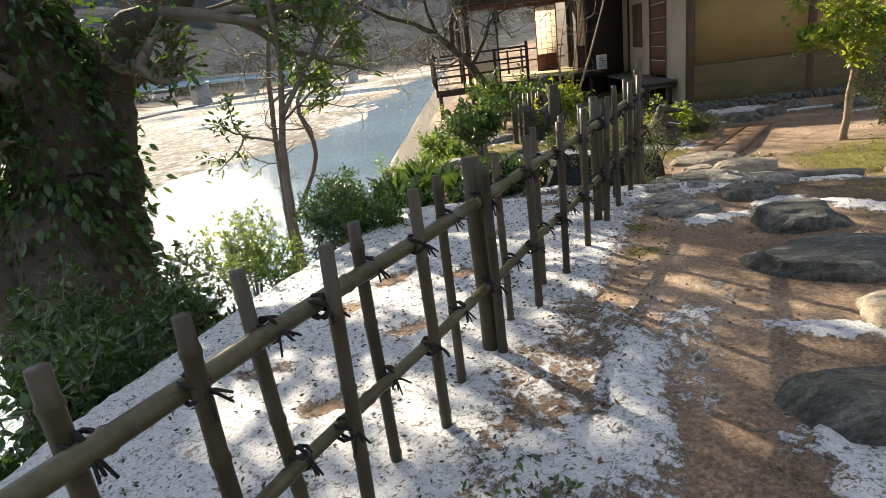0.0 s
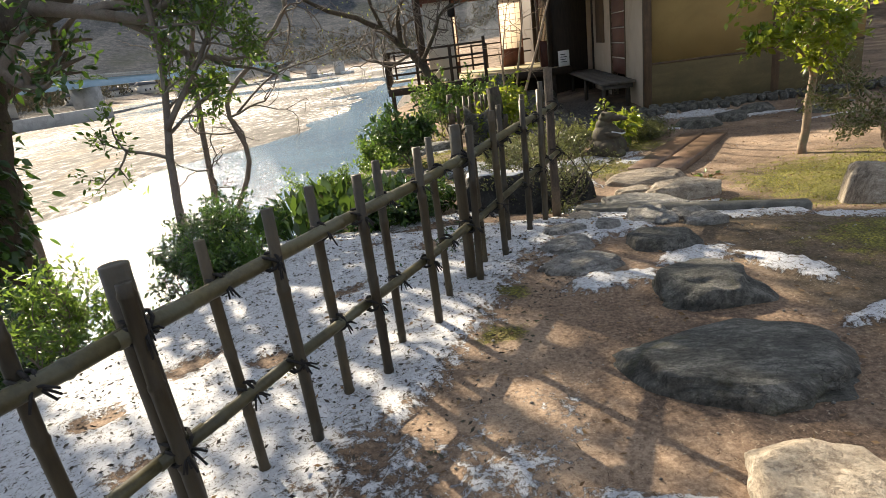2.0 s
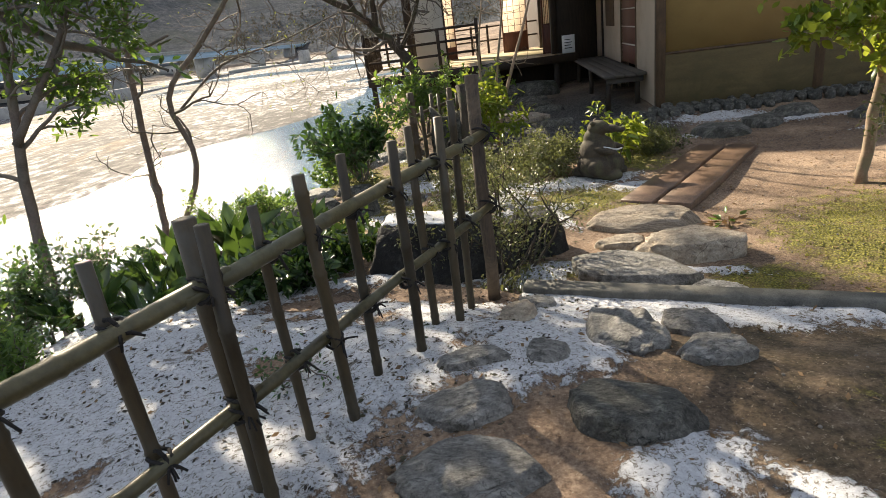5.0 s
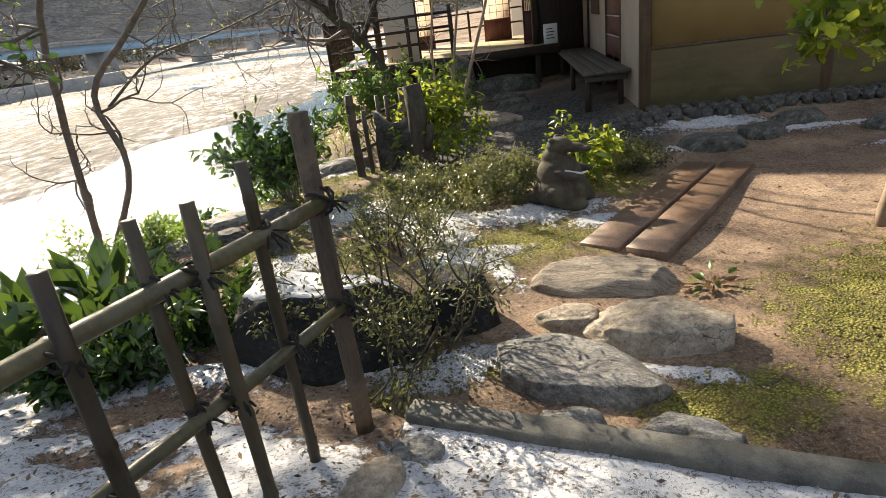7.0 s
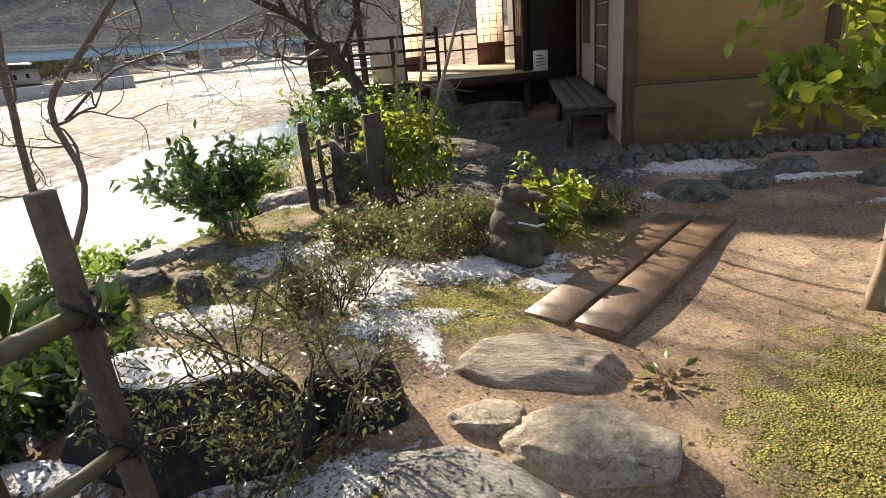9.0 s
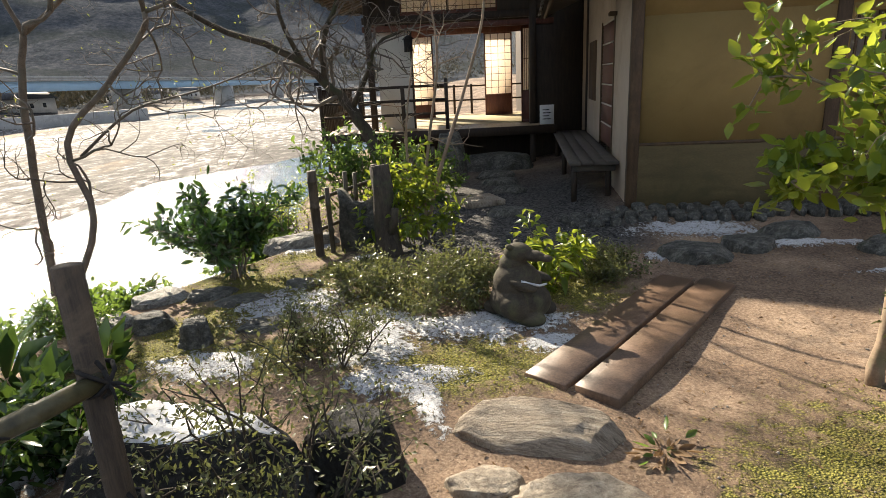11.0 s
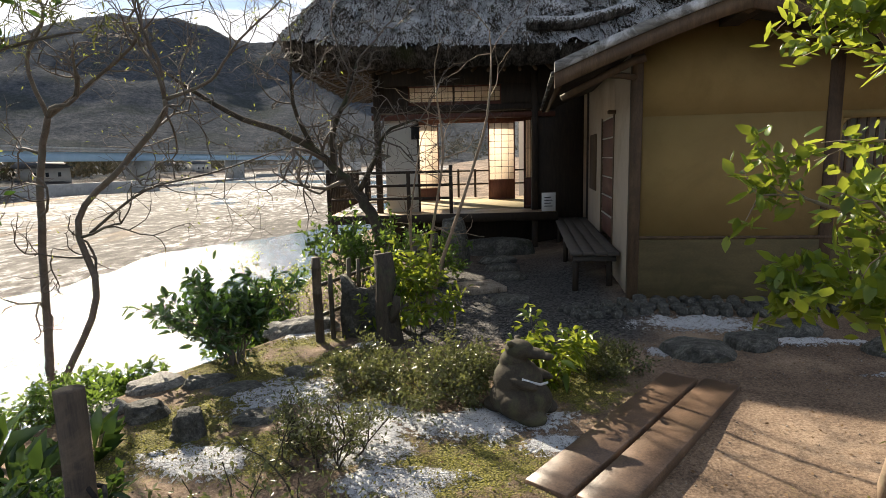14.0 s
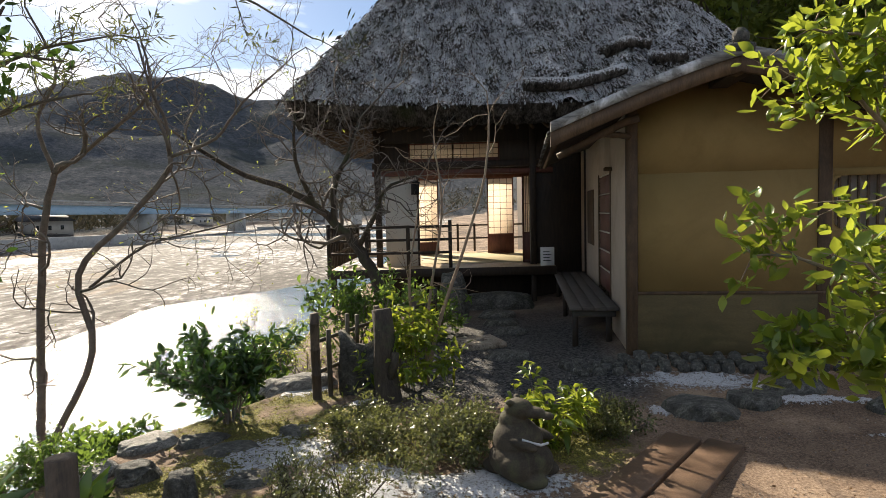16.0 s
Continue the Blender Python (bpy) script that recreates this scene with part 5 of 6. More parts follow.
for z0 in (0.35, 0.7):
    bar("rail", (0.4, 19.63, FZ + z0 - 0.02), (5.0, 19.67, FZ + z0 + 0.02), M_TIMBER, back_rail)
sign = thing("notice_card", "small white notice card standing on a dark ledge", "sign", (4.2, 14.95, FZ))
bar("card", (4.42, 14.98, FZ + 0.01), (4.68, 15.0, FZ + 0.36), M_WHITE, sign, 0.002)
for k in range(4):
    bar("text_bar", (4.47, 14.974, FZ + 0.1 + k * 0.055), (4.62 - 0.03 * (k % 2), 14.98, FZ + 0.115 + k * 0.055), M_INK, sign, 0.0)
lantern = thing("hanging_lantern", "small dark hanging lantern under the lintel", "lantern", (2.02, 15.3, 2.2))
m = Mesh()
m.tube([(2.05, 15.3, 1.98), (2.05, 15.3, 2.2)], 0.085, 0.085, 6)
m.tube([(2.05, 15.3, 2.2), (2.05, 15.3, 2.27)], 0.12, 0.02, 6)
m.tube([(2.05, 15.3, 2.27), (2.05, 15.45, 2.48)], 0.006, 0.006, 5)
part("body", m, M_CORD, lantern)

# thatched roof
AX, AY, AZ, EZ = 4.3, 18.0, 8.9, 3.12
X0, X1, Y0, Y1 = -0.15, 8.9, 14.1, 19.9
thatch = Mesh()
corners = [(X0, Y0), (X1, Y0), (X1, Y1), (X0, Y1)]
RID = [(AX - 0.6, AY), (AX + 0.6, AY)]
NU, NV = 130, 90


def roof_point(side, u, v):
    (xa, ya), (xb, yb) = corners[side], corners[(side + 1) % 4]
    ta, tb = (RID[0], RID[1]) if side == 0 else (RID[1], RID[1]) if side == 1 else (RID[1], RID[0]) if side == 2 else (RID[0], RID[0])
    bx, by = xa + (xb - xa) * u, ya + (yb - ya) * u
    tx, ty = ta[0] + (tb[0] - ta[0]) * u, ta[1] + (tb[1] - ta[1]) * u
    lift = 0.18 * (2 * u - 1) ** 4 * (1 - v) ** 2
    return bx + (tx - bx) * v, by + (ty - by) * v, EZ + 0.34 + (AZ - EZ - 0.34) * (v ** 0.97) + lift


for side in range(4):
    nu, nv = (NU, NV) if side in (0, 3) else (40, 30)
    uu, vv = np.meshgrid(np.linspace(0, 1, nu), np.linspace(0, 1, nv))
    px, py, pz = np.vectorize(lambda a, b: roof_point(side, a, b))(uu, vv)
    ext = (py if side % 2 else px)
    shag = fbm(ext * 9, vv * 26 + side * 9, 81, 4) - 0.5 + 0.7 * (fbm(ext * 3, vv * 9, 82, 3) - 0.5)
    edge = np.minimum(1, np.minimum(uu, 1 - uu) * 18)
    out = 0.22 * shag * edge
    nrm = [(0, -0.8, 0.6), (0.8, 0, 0.6), (0, 0.8, 0.6), (-0.8, 0, 0.6)][side]
    vs = np.stack([px + nrm[0] * out, py + nrm[1] * out, pz + nrm[2] * out], 2).reshape(-1, 3)
    idx = np.arange(nu * nv).reshape(nv, nu)
    thatch.add(vs, np.stack([idx[:-1, :-1], idx[:-1, 1:], idx[1:, 1:], idx[1:, :-1]], 2).reshape(-1, 4).tolist())
    # cut eave: the thick edge and the soffit
    base = [roof_point(side, u, 0) for u in np.linspace(0, 1, nu)]
    lo = [(x + (AX - x) * 0.05, y + (AY - y) * 0.05, EZ + 0.02 + 0.05 * rng_f.normal() * 0.4) for x, y, z in base]
    inn = [(x + (AX - x) * 0.42, y + (AY - y) * 0.42, EZ + 0.55) for x, y, z in base]
    k = nu
    thatch.add(base + lo + inn, [[i + 1, i, i + k, i + k + 1] for i in range(k - 1)] + [[i + k + 1, i + k, i + 2 * k, i + 2 * k + 1] for i in range(k - 1)])
t = Nodes("thatch")
tn, tf = t.noise(7, 8, 0.7, (1, 1, 0.5)), t.noise(38, 6, 0.75, (1, 1, 0.35))
tc = t.ramp(t.math("ADD", t.math("MULTIPLY", tn, 0.5), t.math("MULTIPLY", tf, 0.5)), (0.40, (0.014, 0.012, 0.01)), (0.5, (0.09, 0.076, 0.062)), (0.63, (0.27, 0.235, 0.2)))
gn = t.t.nodes.new("ShaderNodeNewGeometry")
sep = t.add("SeparateXYZ")
t.link(gn.outputs["Normal"], sep.inputs[0])
ts = t.ramp(t.math("ADD", t.math("MULTIPLY", t.noise(30, 5, 0.8, (1, 1, 0.6), 0.8), 0.72), t.math("ADD", t.math("MULTIPLY", t.noise(2.6, 6, 0.7), 0.28), t.math("MULTIPLY", sep.outputs["Z"], 0.16))), (0.555, 0.0), (0.585, 0.97))
tc = t.mix(t.ramp(t.noise(1.1, 5), (0.56, 0.0), (0.68, 0.6)), tc, (0.06, 0.075, 0.025))
tc = t.mix(ts, tc, (0.92, 0.92, 0.93))
M_THATCH = t.bsdf(tc, 0.95, t.bump(t.math("ADD", tf, t.math("MULTIPLY", tn, 1.5)), 1.0, 0.09), spec=0.15)
troof = part("thatched_roof", thatch, M_THATCH, house, "thick shaggy grey-brown thatch with snow in its hollows")
straw = Mesh()
rng = np.random.default_rng(8)
pos, alg = [], []
for k in range(9000):
    side = 0 if k % 5 else 3
    u, v = rng.uniform(0, 1), 1 - math.sqrt(rng.uniform(0.0, 1))
    p = np.array(roof_point(side, u, v)) + (np.array((0, -0.03, 0.03)) if side == 0 else np.array((-0.03, 0, 0.03)))
    pos.append(p)
    q = np.array((0, -0.6, -0.75)) if side == 0 else np.array((-0.6, 0, -0.75))
    alg.append(q + rng.normal(size=3) * 0.16 + np.array((0, -0.12, 0.1) if side == 0 else (-0.12, 0, 0.1)))
straw.leaves(pos, alg, 0.17, 0.3, rng, 0.1, 0.0)
tagged(part("straw", straw, M_THATCH, house, "shaggy straw ends"), kind="stuff")
for pts in (((4.03, 14.28, 3.79), (4.77, 14.3, 3.78), (5.38, 14.4, 3.91), (5.86, 14.52, 4.08)), ((5.53, 14.77, 4.42), (6.04, 14.94, 4.65), (6.43, 14.9, 4.57)), ((6.35, 14.66, 4.26), (7.01, 14.7, 4.3))):
    fold = Mesh()
    fold.tube([(x, y - 0.12, z) for x, y, z in pts], 0.13, 0.10, 8)
    part("fold", fold, M_THATCH, house, "raised ridge in the thatch", True)
for k in range(30):
    x = X0 + 0.5 + k * (X1 - X0 - 1) / 29
    raf = Mesh()
    raf.tube([(x, Y0 + 0.35, EZ - 0.02), (x + (AX - x) * 0.3, Y0 + 1.7, EZ + 0.42)], 0.03, 0.03, 6)
    part("rafter", raf, M_BROWNTIMBER, house)
for k in range(14):
    y = Y0 + 0.5 + k * 0.36
    raf = Mesh()
    raf.tube([(X0 + 0.35, y, EZ - 0.02), (X0 + 1.7, y + (AY - y) * 0.3, EZ + 0.42)], 0.03, 0.03, 6)
    part("rafter", raf, M_BROWNTIMBER, house)

# ---- small square drain, posts and stump by the path ----
drain = thing("drain_cover", "pale square stone drain cover with a dark hole", "drain", (3.1, 11.62, -0.14))
m = Mesh()
for lo, hi in (((-0.26, -0.26), (0.26, -0.07)), ((-0.26, 0.07), (0.26, 0.26)), ((-0.26, -0.07), (-0.07, 0.07)), ((0.07, -0.07), (0.26, 0.07))):
    m.box((lo[0], lo[1], -0.15), (hi[0], hi[1], -0.075), 0.006, 20, (3.1, 11.62, 0))
part("slab", m, M_PALESTONE, drain)
hole = Mesh()
hole.box((-0.069, -0.069, -0.15), (0.069, 0.069, -0.11), 0, 20, (3.1, 11.62, 0))
part("hole", hole, M_CORD, drain, "dark hole")
low = thing("low_bamboo_fence", "short dark bamboo fence with wooden posts by the bank", "fence", (1.5, 9.6, -0.1))
LOW = [(1.42, 9.45, 0.70, 0.045), (1.53, 9.55, 0.52, 0.025), (1.66, 9.85, 0.62, 0.025), (1.75, 9.9, 0.6, 0.022), (1.9, 10.3, 0.62, 0.04), (2.0, 10.5, 0.55, 0.022), (2.1, 10.8, 0.55, 0.022), (2.25, 11.1, 0.6, 0.035), (2.4, 11.5, 0.55, 0.022), (2.5, 11.9, 0.6, 0.03)]
for x, y, h, r in LOW:
    m = Mesh()
    bamboo(m, (x, y, -0.3), (x, y, h), r, 0.25)
    part("picket", m, M_POST if r > 0.03 else M_BAMBOO, low)
for z0 in (0.12, 0.42):
    m = Mesh()
    bamboo(m, (1.4, 9.42, z0), (2.55, 12.0, z0), 0.02, 0.3)
    part("rail", m, M_BAMBOO, low)
slab_ = Mesh()
edge_ = [(-0.24, -0.2), (0.22, -0.2), (0.21, 0.3), (0.17, 0.56), (0.1, 0.5), (0.0, 0.45), (-0.1, 0.46), (-0.19, 0.56), (-0.235, 0.6), (-0.22, 0.44), (-0.25, 0.2)]
n_ = len(edge_)
slab_.add([(x, -0.06 + 0.012 * math.sin(9 * x), z) for x, z in edge_] + [(x * 0.96, 0.06, z * 0.98) for x, z in edge_], [list(range(n_)), list(range(2 * n_ - 1, n_ - 1, -1))] + [[i, i + n_, (i + 1) % n_ + n_, (i + 1) % n_] for i in range(n_)])
slabst = tagged(part("standing_stone", slab_, M_DARKSTONE), "dark upright stone slab with a hollowed jagged top", "stone")
slabst.matrix_basis = pose(1.86, 9.62, -0.1, 0, 0, -8)
stump = Mesh()
stump.tube([(2.13, 9.42, -0.3), (2.11, 9.43, -0.1), (2.08, 9.46, 0.15), (2.09, 9.46, 0.45), (2.06, 9.48, 0.72)], 0.15, 0.095, 14, True, 0.6)
stump.tube([(2.12, 9.4, 0.05), (2.18, 9.34, 0.2), (2.2, 9.33, 0.33)], 0.05, 0.035, 8)
tagged(part("tree_stump", stump, M_BARK, smooth=True), "dark upright cut tree stump with a flat top", "stump")
basin = stone("water_basin", "round dark stone water basin", 2.72, 13.6, 0.3, 0.28, 0.75, 0, 45, M_DARKSTONE, 0.9, 0.06, group="", category="basin")

# ---- garden plants ----
AZ = "thin-leaved azalea bush, twiggy and half bare"
shrub("azalea_bush", AZ, (2.10, 5.88, -0.16), 0.82, 0.62, L_OLIVE, 101, 13, 7, 0.03, 0.42, 2, rstem=0.010, woodmat=M_BARK)
shrub("azalea_bush", AZ, (1.95, 7.15, -0.16), 0.5, 0.58, L_OLIVE, 102, 13, 7, 0.03, 0.42, 2, rstem=0.008, woodmat=M_BARK)
shrub("azalea_bush", "rounded dense pale-leaved azalea bush", (2.62, 8.1, -0.16), 0.5, 0.6, L_OLIVE, 103, 20, 9, 0.036, 0.45, 2, rstem=0.007)
shrub("azalea_bush", "rounded dense pale-leaved azalea bush", (2.05, 8.4, -0.16), 0.42, 0.5, L_OLIVE, 104, 12, 8, 0.036, 0.45, 2, rstem=0.007)
shrub("azalea_bush", "low spreading azalea bush in part shade", (3.95, 8.55, -0.16), 0.30, 0.42, L_OLIVE, 105, 14, 7, 0.034, 0.42, 2, rstem=0.007)
shrub("leafy_plant", "drooping bright green plant behind the statue", (3.42, 8.32, -0.15), 0.6, 0.26, L_BRIGHT, 106, 8, 5, 0.12, 0.36, 1, category="plant", rstem=0.007, droop=0.5)
shrub("rhododendron", "rhododendron bush with whorls of leathery leaves at the bank", (0.8, 8.9, -0.2), 0.92, 0.24, L_DARK, 107, 10, 4.5, 0.1, 0.38, 2, rstem=0.012, lift=0.14)
shrub("nandina", "tall bright-leaved nandina clump beside the stump", (2.3, 9.75, -0.15), 0.95, 0.36, L_BRIGHT, 108, 8, 3, 0.12, 0.34, 2, rstem=0.008, droop=0.4)
shrub("nandina", "bright green leafy bush before the veranda", (1.5, 11.4, -0.2), 1.2, 0.6, L_MID, 109, 12, 4.5, 0.085, 0.42, 2, rstem=0.014)
shrub("nandina", "bright green leafy bush before the veranda", (2.35, 12.2, -0.2), 0.9, 0.45, L_MID, 110, 9, 4.5, 0.085, 0.42, 2, rstem=0.012)
shrub("airy_shrub", "airy yellow-green shrub hanging over the river", (0.95, 10.9, -0.4), 1.0, 0.9, L_YELLOW, 111, 10, 5, 0.035, 0.5, 2, rstem=0.008)
for k, (x, y, h) in enumerate(((-0.35, 6.3, 0.42), (0.05, 6.6, 0.46), (-0.1, 7.1, 0.5), (0.3, 6.9, 0.4), (-0.6, 5.7, 0.4), (-0.25, 5.8, 0.36), (-0.5, 6.9, 0.42), (0.1, 6.2, 0.35), (0.45, 7.3, 0.36))):
    rng = np.random.default_rng(200 + k)
    plant = thing("aspidistra", "clump of broad glossy upright green leaves at the bank", "plant", (x, y, ground_z(x, y)), "bank plants")
    m = Mesh()
    a = rng.uniform(0, 6.283, 26)
    lean = rng.uniform(0.15, 0.8, 26)
    pos = np.stack([x + 0.1 * np.cos(a), y + 0.1 * np.sin(a), np.full(26, ground_z(x, y) - 0.04)], 1)
    m.leaves(pos, np.stack([np.cos(a) * lean, np.sin(a) * lean, np.ones(26)], 1), h, 0.24, rng, 0.03, 0.28)
    part("foliage", m, L_BROAD, plant)
for k, (x, y) in enumerate(((0.75, 5.9), (0.6, 6.35), (0.98, 6.35), (0.4, 5.85))):
    shrub("bank_plant", "leafy dark green plant with pointed glossy leaves", (x, y, ground_z(x, y) - 0.06), 0.42, 0.26, L_BROAD, 260 + k, 9, 6, 0.085, 0.42, 1, category="plant", rstem=0.006, group="bank plants")
for k, (x, y, h, r) in enumerate(((-0.9, 5.0, 0.45, 0.4), (-0.55, 4.9, 0.35, 0.35), (-1.0, 5.7, 0.5, 0.5), (-1.5, 4.2, 0.5, 0.5), (-0.9, 6.6, 0.5, 0.5), (-0.3, 7.8, 0.4, 0.4))):
    shrub("bank_shrub", "dark glossy low shrub along the top of the bank", (x, y, ground_z(x, y) - 0.25), h + 0.2, r, L_MID if k % 2 else L_DARK, 220 + k, 9, 8, 0.05, 0.42, 2, rstem=0.008, group="bank shrubs")
shrub("twiggy_seedling", "small bare twiggy seedling in the snow", (1.05, 4.35, 0.03), 0.4, 0.2, L_DARK, 120, 3, 2, 0.03, 0.4, 2, category="plant", rstem=0.005)
shrub("twiggy_seedling", "small bare twiggy seedling in the snow", (0.1, 1.2, 0.08), 0.25, 0.2, L_DARK, 121, 4, 3, 0.04, 0.4, 1, category="plant", rstem=0.004)

# fallen leaves and twig scraps on soil and snow
rng = np.random.default_rng(31)
for name_, lab, k, size, mat_, lo, hi in (("leaf_litter", "scattered dry brown leaves and scraps on the ground", 3200, 0.03, L_DEAD, (0.0, 0.5), (6.0, 9.5)),
                                          ("snow_litter", "dark leaf scraps strewn over the snow", 7500, 0.024, M_BARK, (-1.6, 0.4), (2.4, 6.0))):
    xs, ys = rng.uniform(lo[0], hi[0], k), rng.uniform(lo[1], hi[1], k)
    keep = (xs > bank_edge(ys) + 0.1) & ((xs < fence_x(ys) + 0.6) | (name_ == "leaf_litter"))
    xs, ys = xs[keep], ys[keep]
    ix = np.clip(np.searchsorted(GX, xs), 1, len(GX) - 1)
    iy = np.clip(np.searchsorted(GY, ys), 1, len(GY) - 1)
    zs = ZZ[iy, ix] + 0.006
    a = rng.uniform(0, 6.283, len(xs))
    m = Mesh()
    m.leaves(np.stack([xs, ys, zs], 1), np.stack([np.cos(a), np.sin(a), rng.normal(size=len(xs)) * 0.25], 1), size, 0.45, rng, 0.06, 0.0)
    tagged(part(name_, m, mat_), lab, "leaves", kind="stuff")

a = rng.uniform(0, 6.283, 40)
rr = np.abs(rng.normal(size=40)) * 0.07
for name_, lab, mat_, sl in (("leaf_pile", "small heap of brown and green fallen leaves", L_DEAD, slice(0, 28)), ("leaf_pile", "few green fallen leaves in a small heap", L_MID, slice(28, 40))):
    m = Mesh()
    n_ = len(a[sl])
    m.leaves(np.stack([3.63 + rr[sl] * np.cos(a[sl]), 6.23 + rr[sl] * np.sin(a[sl]), np.full(n_, ground_z(3.63, 6.23) + 0.01) + rng.uniform(0, 0.03, n_)], 1), np.stack([np.cos(a[sl]), np.sin(a[sl]), rng.uniform(0, 0.6, n_)], 1), 0.07, 0.4, rng, 0.1, 0.1)
    tagged(part(name_, m, mat_), lab, "leaves", kind="stuff")
k = 30000
xs, ys = rng.uniform(0.2, 6.2, k), rng.uniform(4.4, 9.8, k)
ix, iy = np.clip(np.searchsorted(GX, xs), 1, len(GX) - 1), np.clip(np.searchsorted(GY, ys), 1, len(GY) - 1)
keep = (moss[iy, ix] + 0.6 * (n2[iy, ix] - 0.5) > rng.uniform(0.25, 0.8, k)) & (xs > bank_edge(ys))
xs, ys, zs = xs[keep], ys[keep], ZZ[iy, ix][keep] - 0.004
m = Mesh()
m.leaves(np.stack([xs, ys, zs], 1), np.stack([rng.normal(size=len(xs)) * 0.6, rng.normal(size=len(xs)) * 0.6, np.ones(len(xs))], 1), 0.02, 0.6, rng, 0.1, 0.0)
tagged(part("moss_tufts", m, leaf_material("moss_tuft", (0.09, 0.085, 0.018), (0.30, 0.28, 0.06), (0.36, 0.35, 0.08), 0.8, 0.3)), "yellow-green moss tufts on the soil", "moss", kind="stuff")
k = 5000
xs, ys = rng.uniform(0.3, 6.4, k), rng.uniform(0.8, 10.2, k)
ix, iy = np.clip(np.searchsorted(GX, xs), 1, len(GX) - 1), np.clip(np.searchsorted(GY, ys), 1, len(GY) - 1)
keep = (gravel[iy, ix] > 0.4) | (rng.uniform(size=k) < 0.4)
m = Mesh()
octa = np.array([(1, 0, 0), (-1, 0, 0), (0, 1, 0), (0, -1, 0), (0, 0, 0.8), (0, 0, -0.8)], float)
for x, y, z in zip(xs[keep], ys[keep], ZZ[iy, ix][keep]):
    m.add(octa * rng.uniform(0.003, 0.009) * rng.uniform(0.7, 1.3, (6, 1)) + (x, y, z + 0.003), [[0, 2, 4], [2, 1, 4], [1, 3, 4], [3, 0, 4], [2, 0, 5], [1, 2, 5], [3, 1, 5], [0, 3, 5]])
grit = leaf_material("grit", (0.05, 0.045, 0.04), (0.34, 0.31, 0.27), (0.05, 0.05, 0.05), 0.8, 0.02)
tagged(part("grit", m, grit), "small grey and tan pebbles on the soil", "gravel", kind="stuff")

# ---- trees ----
limb_tree("broad_old_tree", "big dark ivy-clad old tree leaning over the bank",
          [([(-4.5, 6.7, -5.4), (-4.58, 6.76, -2.44), (-4.74, 7.48, -0.28), (-4.66, 7.67, 0.57), (-4.75, 7.7, 1.64), (-4.95, 7.6, 2.8), (-5.2, 7.5, 4.5)], 0.85, 0.42),
           ([(-4.35, 7.2, -1.9), (-4.3, 7.6, -0.61), (-4.2, 7.85, 0.5), (-4.12, 7.98, 1.21), (-3.94, 8.08, 1.83), (-3.57, 8.22, 2.17), (-3.07, 8.38, 2.5), (-2.3, 8.55, 3.2)], 0.42, 0.14),
           ([(-5.2, 6.63, -1.8), (-5.4, 7.08, -0.08), (-5.6, 7.16, 1.3)], 0.4, 0.22),
           ([(-5.1, 7.5, 3.9), (-4.7, 7.8, 4.8), (-4.2, 8.2, 5.6)], 0.2, 0.06), ([(-5.15, 7.5, 4.2), (-5.3, 8.1, 5.0), (-5.0, 8.8, 5.8)], 0.2, 0.06),
           ([(-2.9, 8.4, 2.7), (-3.1, 8.3, 4.0), (-3.4, 8.0, 5.2)], 0.12, 0.05), ([(-5.2, 7.5, 4.5), (-5.0, 7.2, 5.4), (-4.6, 7.0, 6.2)], 0.2, 0.06)], M_BARK, L_DARK, 301, 5, 0.14, 0.42, 3, 1.1, 0.10, sub=9, from_=0.35, sides=14)
rng = np.random.default_rng(55)
ivy = thing("ivy", "dark glossy ivy clothing the old tree trunk", "ivy", (-4.6, 6.8, -2.5))
k = 4200
f = rng.uniform(0, 1, k)
ft = [0, 0.4, 0.62, 0.8, 1]
cx, cy, cz = np.interp(f, ft, [-4.55, -4.74, -4.66, -4.75, -4.9]), np.interp(f, ft, [6.75, 7.48, 7.67, 7.7, 7.6]), np.interp(f, ft, [-2.9, -0.28, 0.57, 1.64, 2.8])
a, r = rng.uniform(0, 6.283, k), 0.78 - 0.24 * f + np.abs(rng.normal(size=k)) * 0.14
m = Mesh()
m.leaves(np.stack([cx + r * np.cos(a), cy + r * np.sin(a), cz], 1), np.stack([np.cos(a) * 0.7, np.sin(a) * 0.7, rng.normal(size=k) * 0.6 - 0.3], 1), 0.13, 0.7, rng, 0.1, 0.3)
tagged(part("foliage", m, L_DARK, ivy), kind="stuff")
limb_tree("bank_sapling", "slender evergreen sapling with glossy leaves on the bank",
          [([(-1.86, 7.2, -1.6), (-1.85, 7.2, -0.4), (-1.8, 7.3, 0.6), (-1.65, 7.4, 1.6), (-1.7, 7.5, 2.8)], 0.06, 0.025),
           ([(-1.75, 7.3, 0.9), (-1.2, 7.5, 1.7), (-0.9, 7.6, 2.3)], 0.035, 0.015)], M_TWIG, L_MID, 302, 5, 0.075, 0.45, 3, 0.5, 0.05, sub=13, from_=0.25)
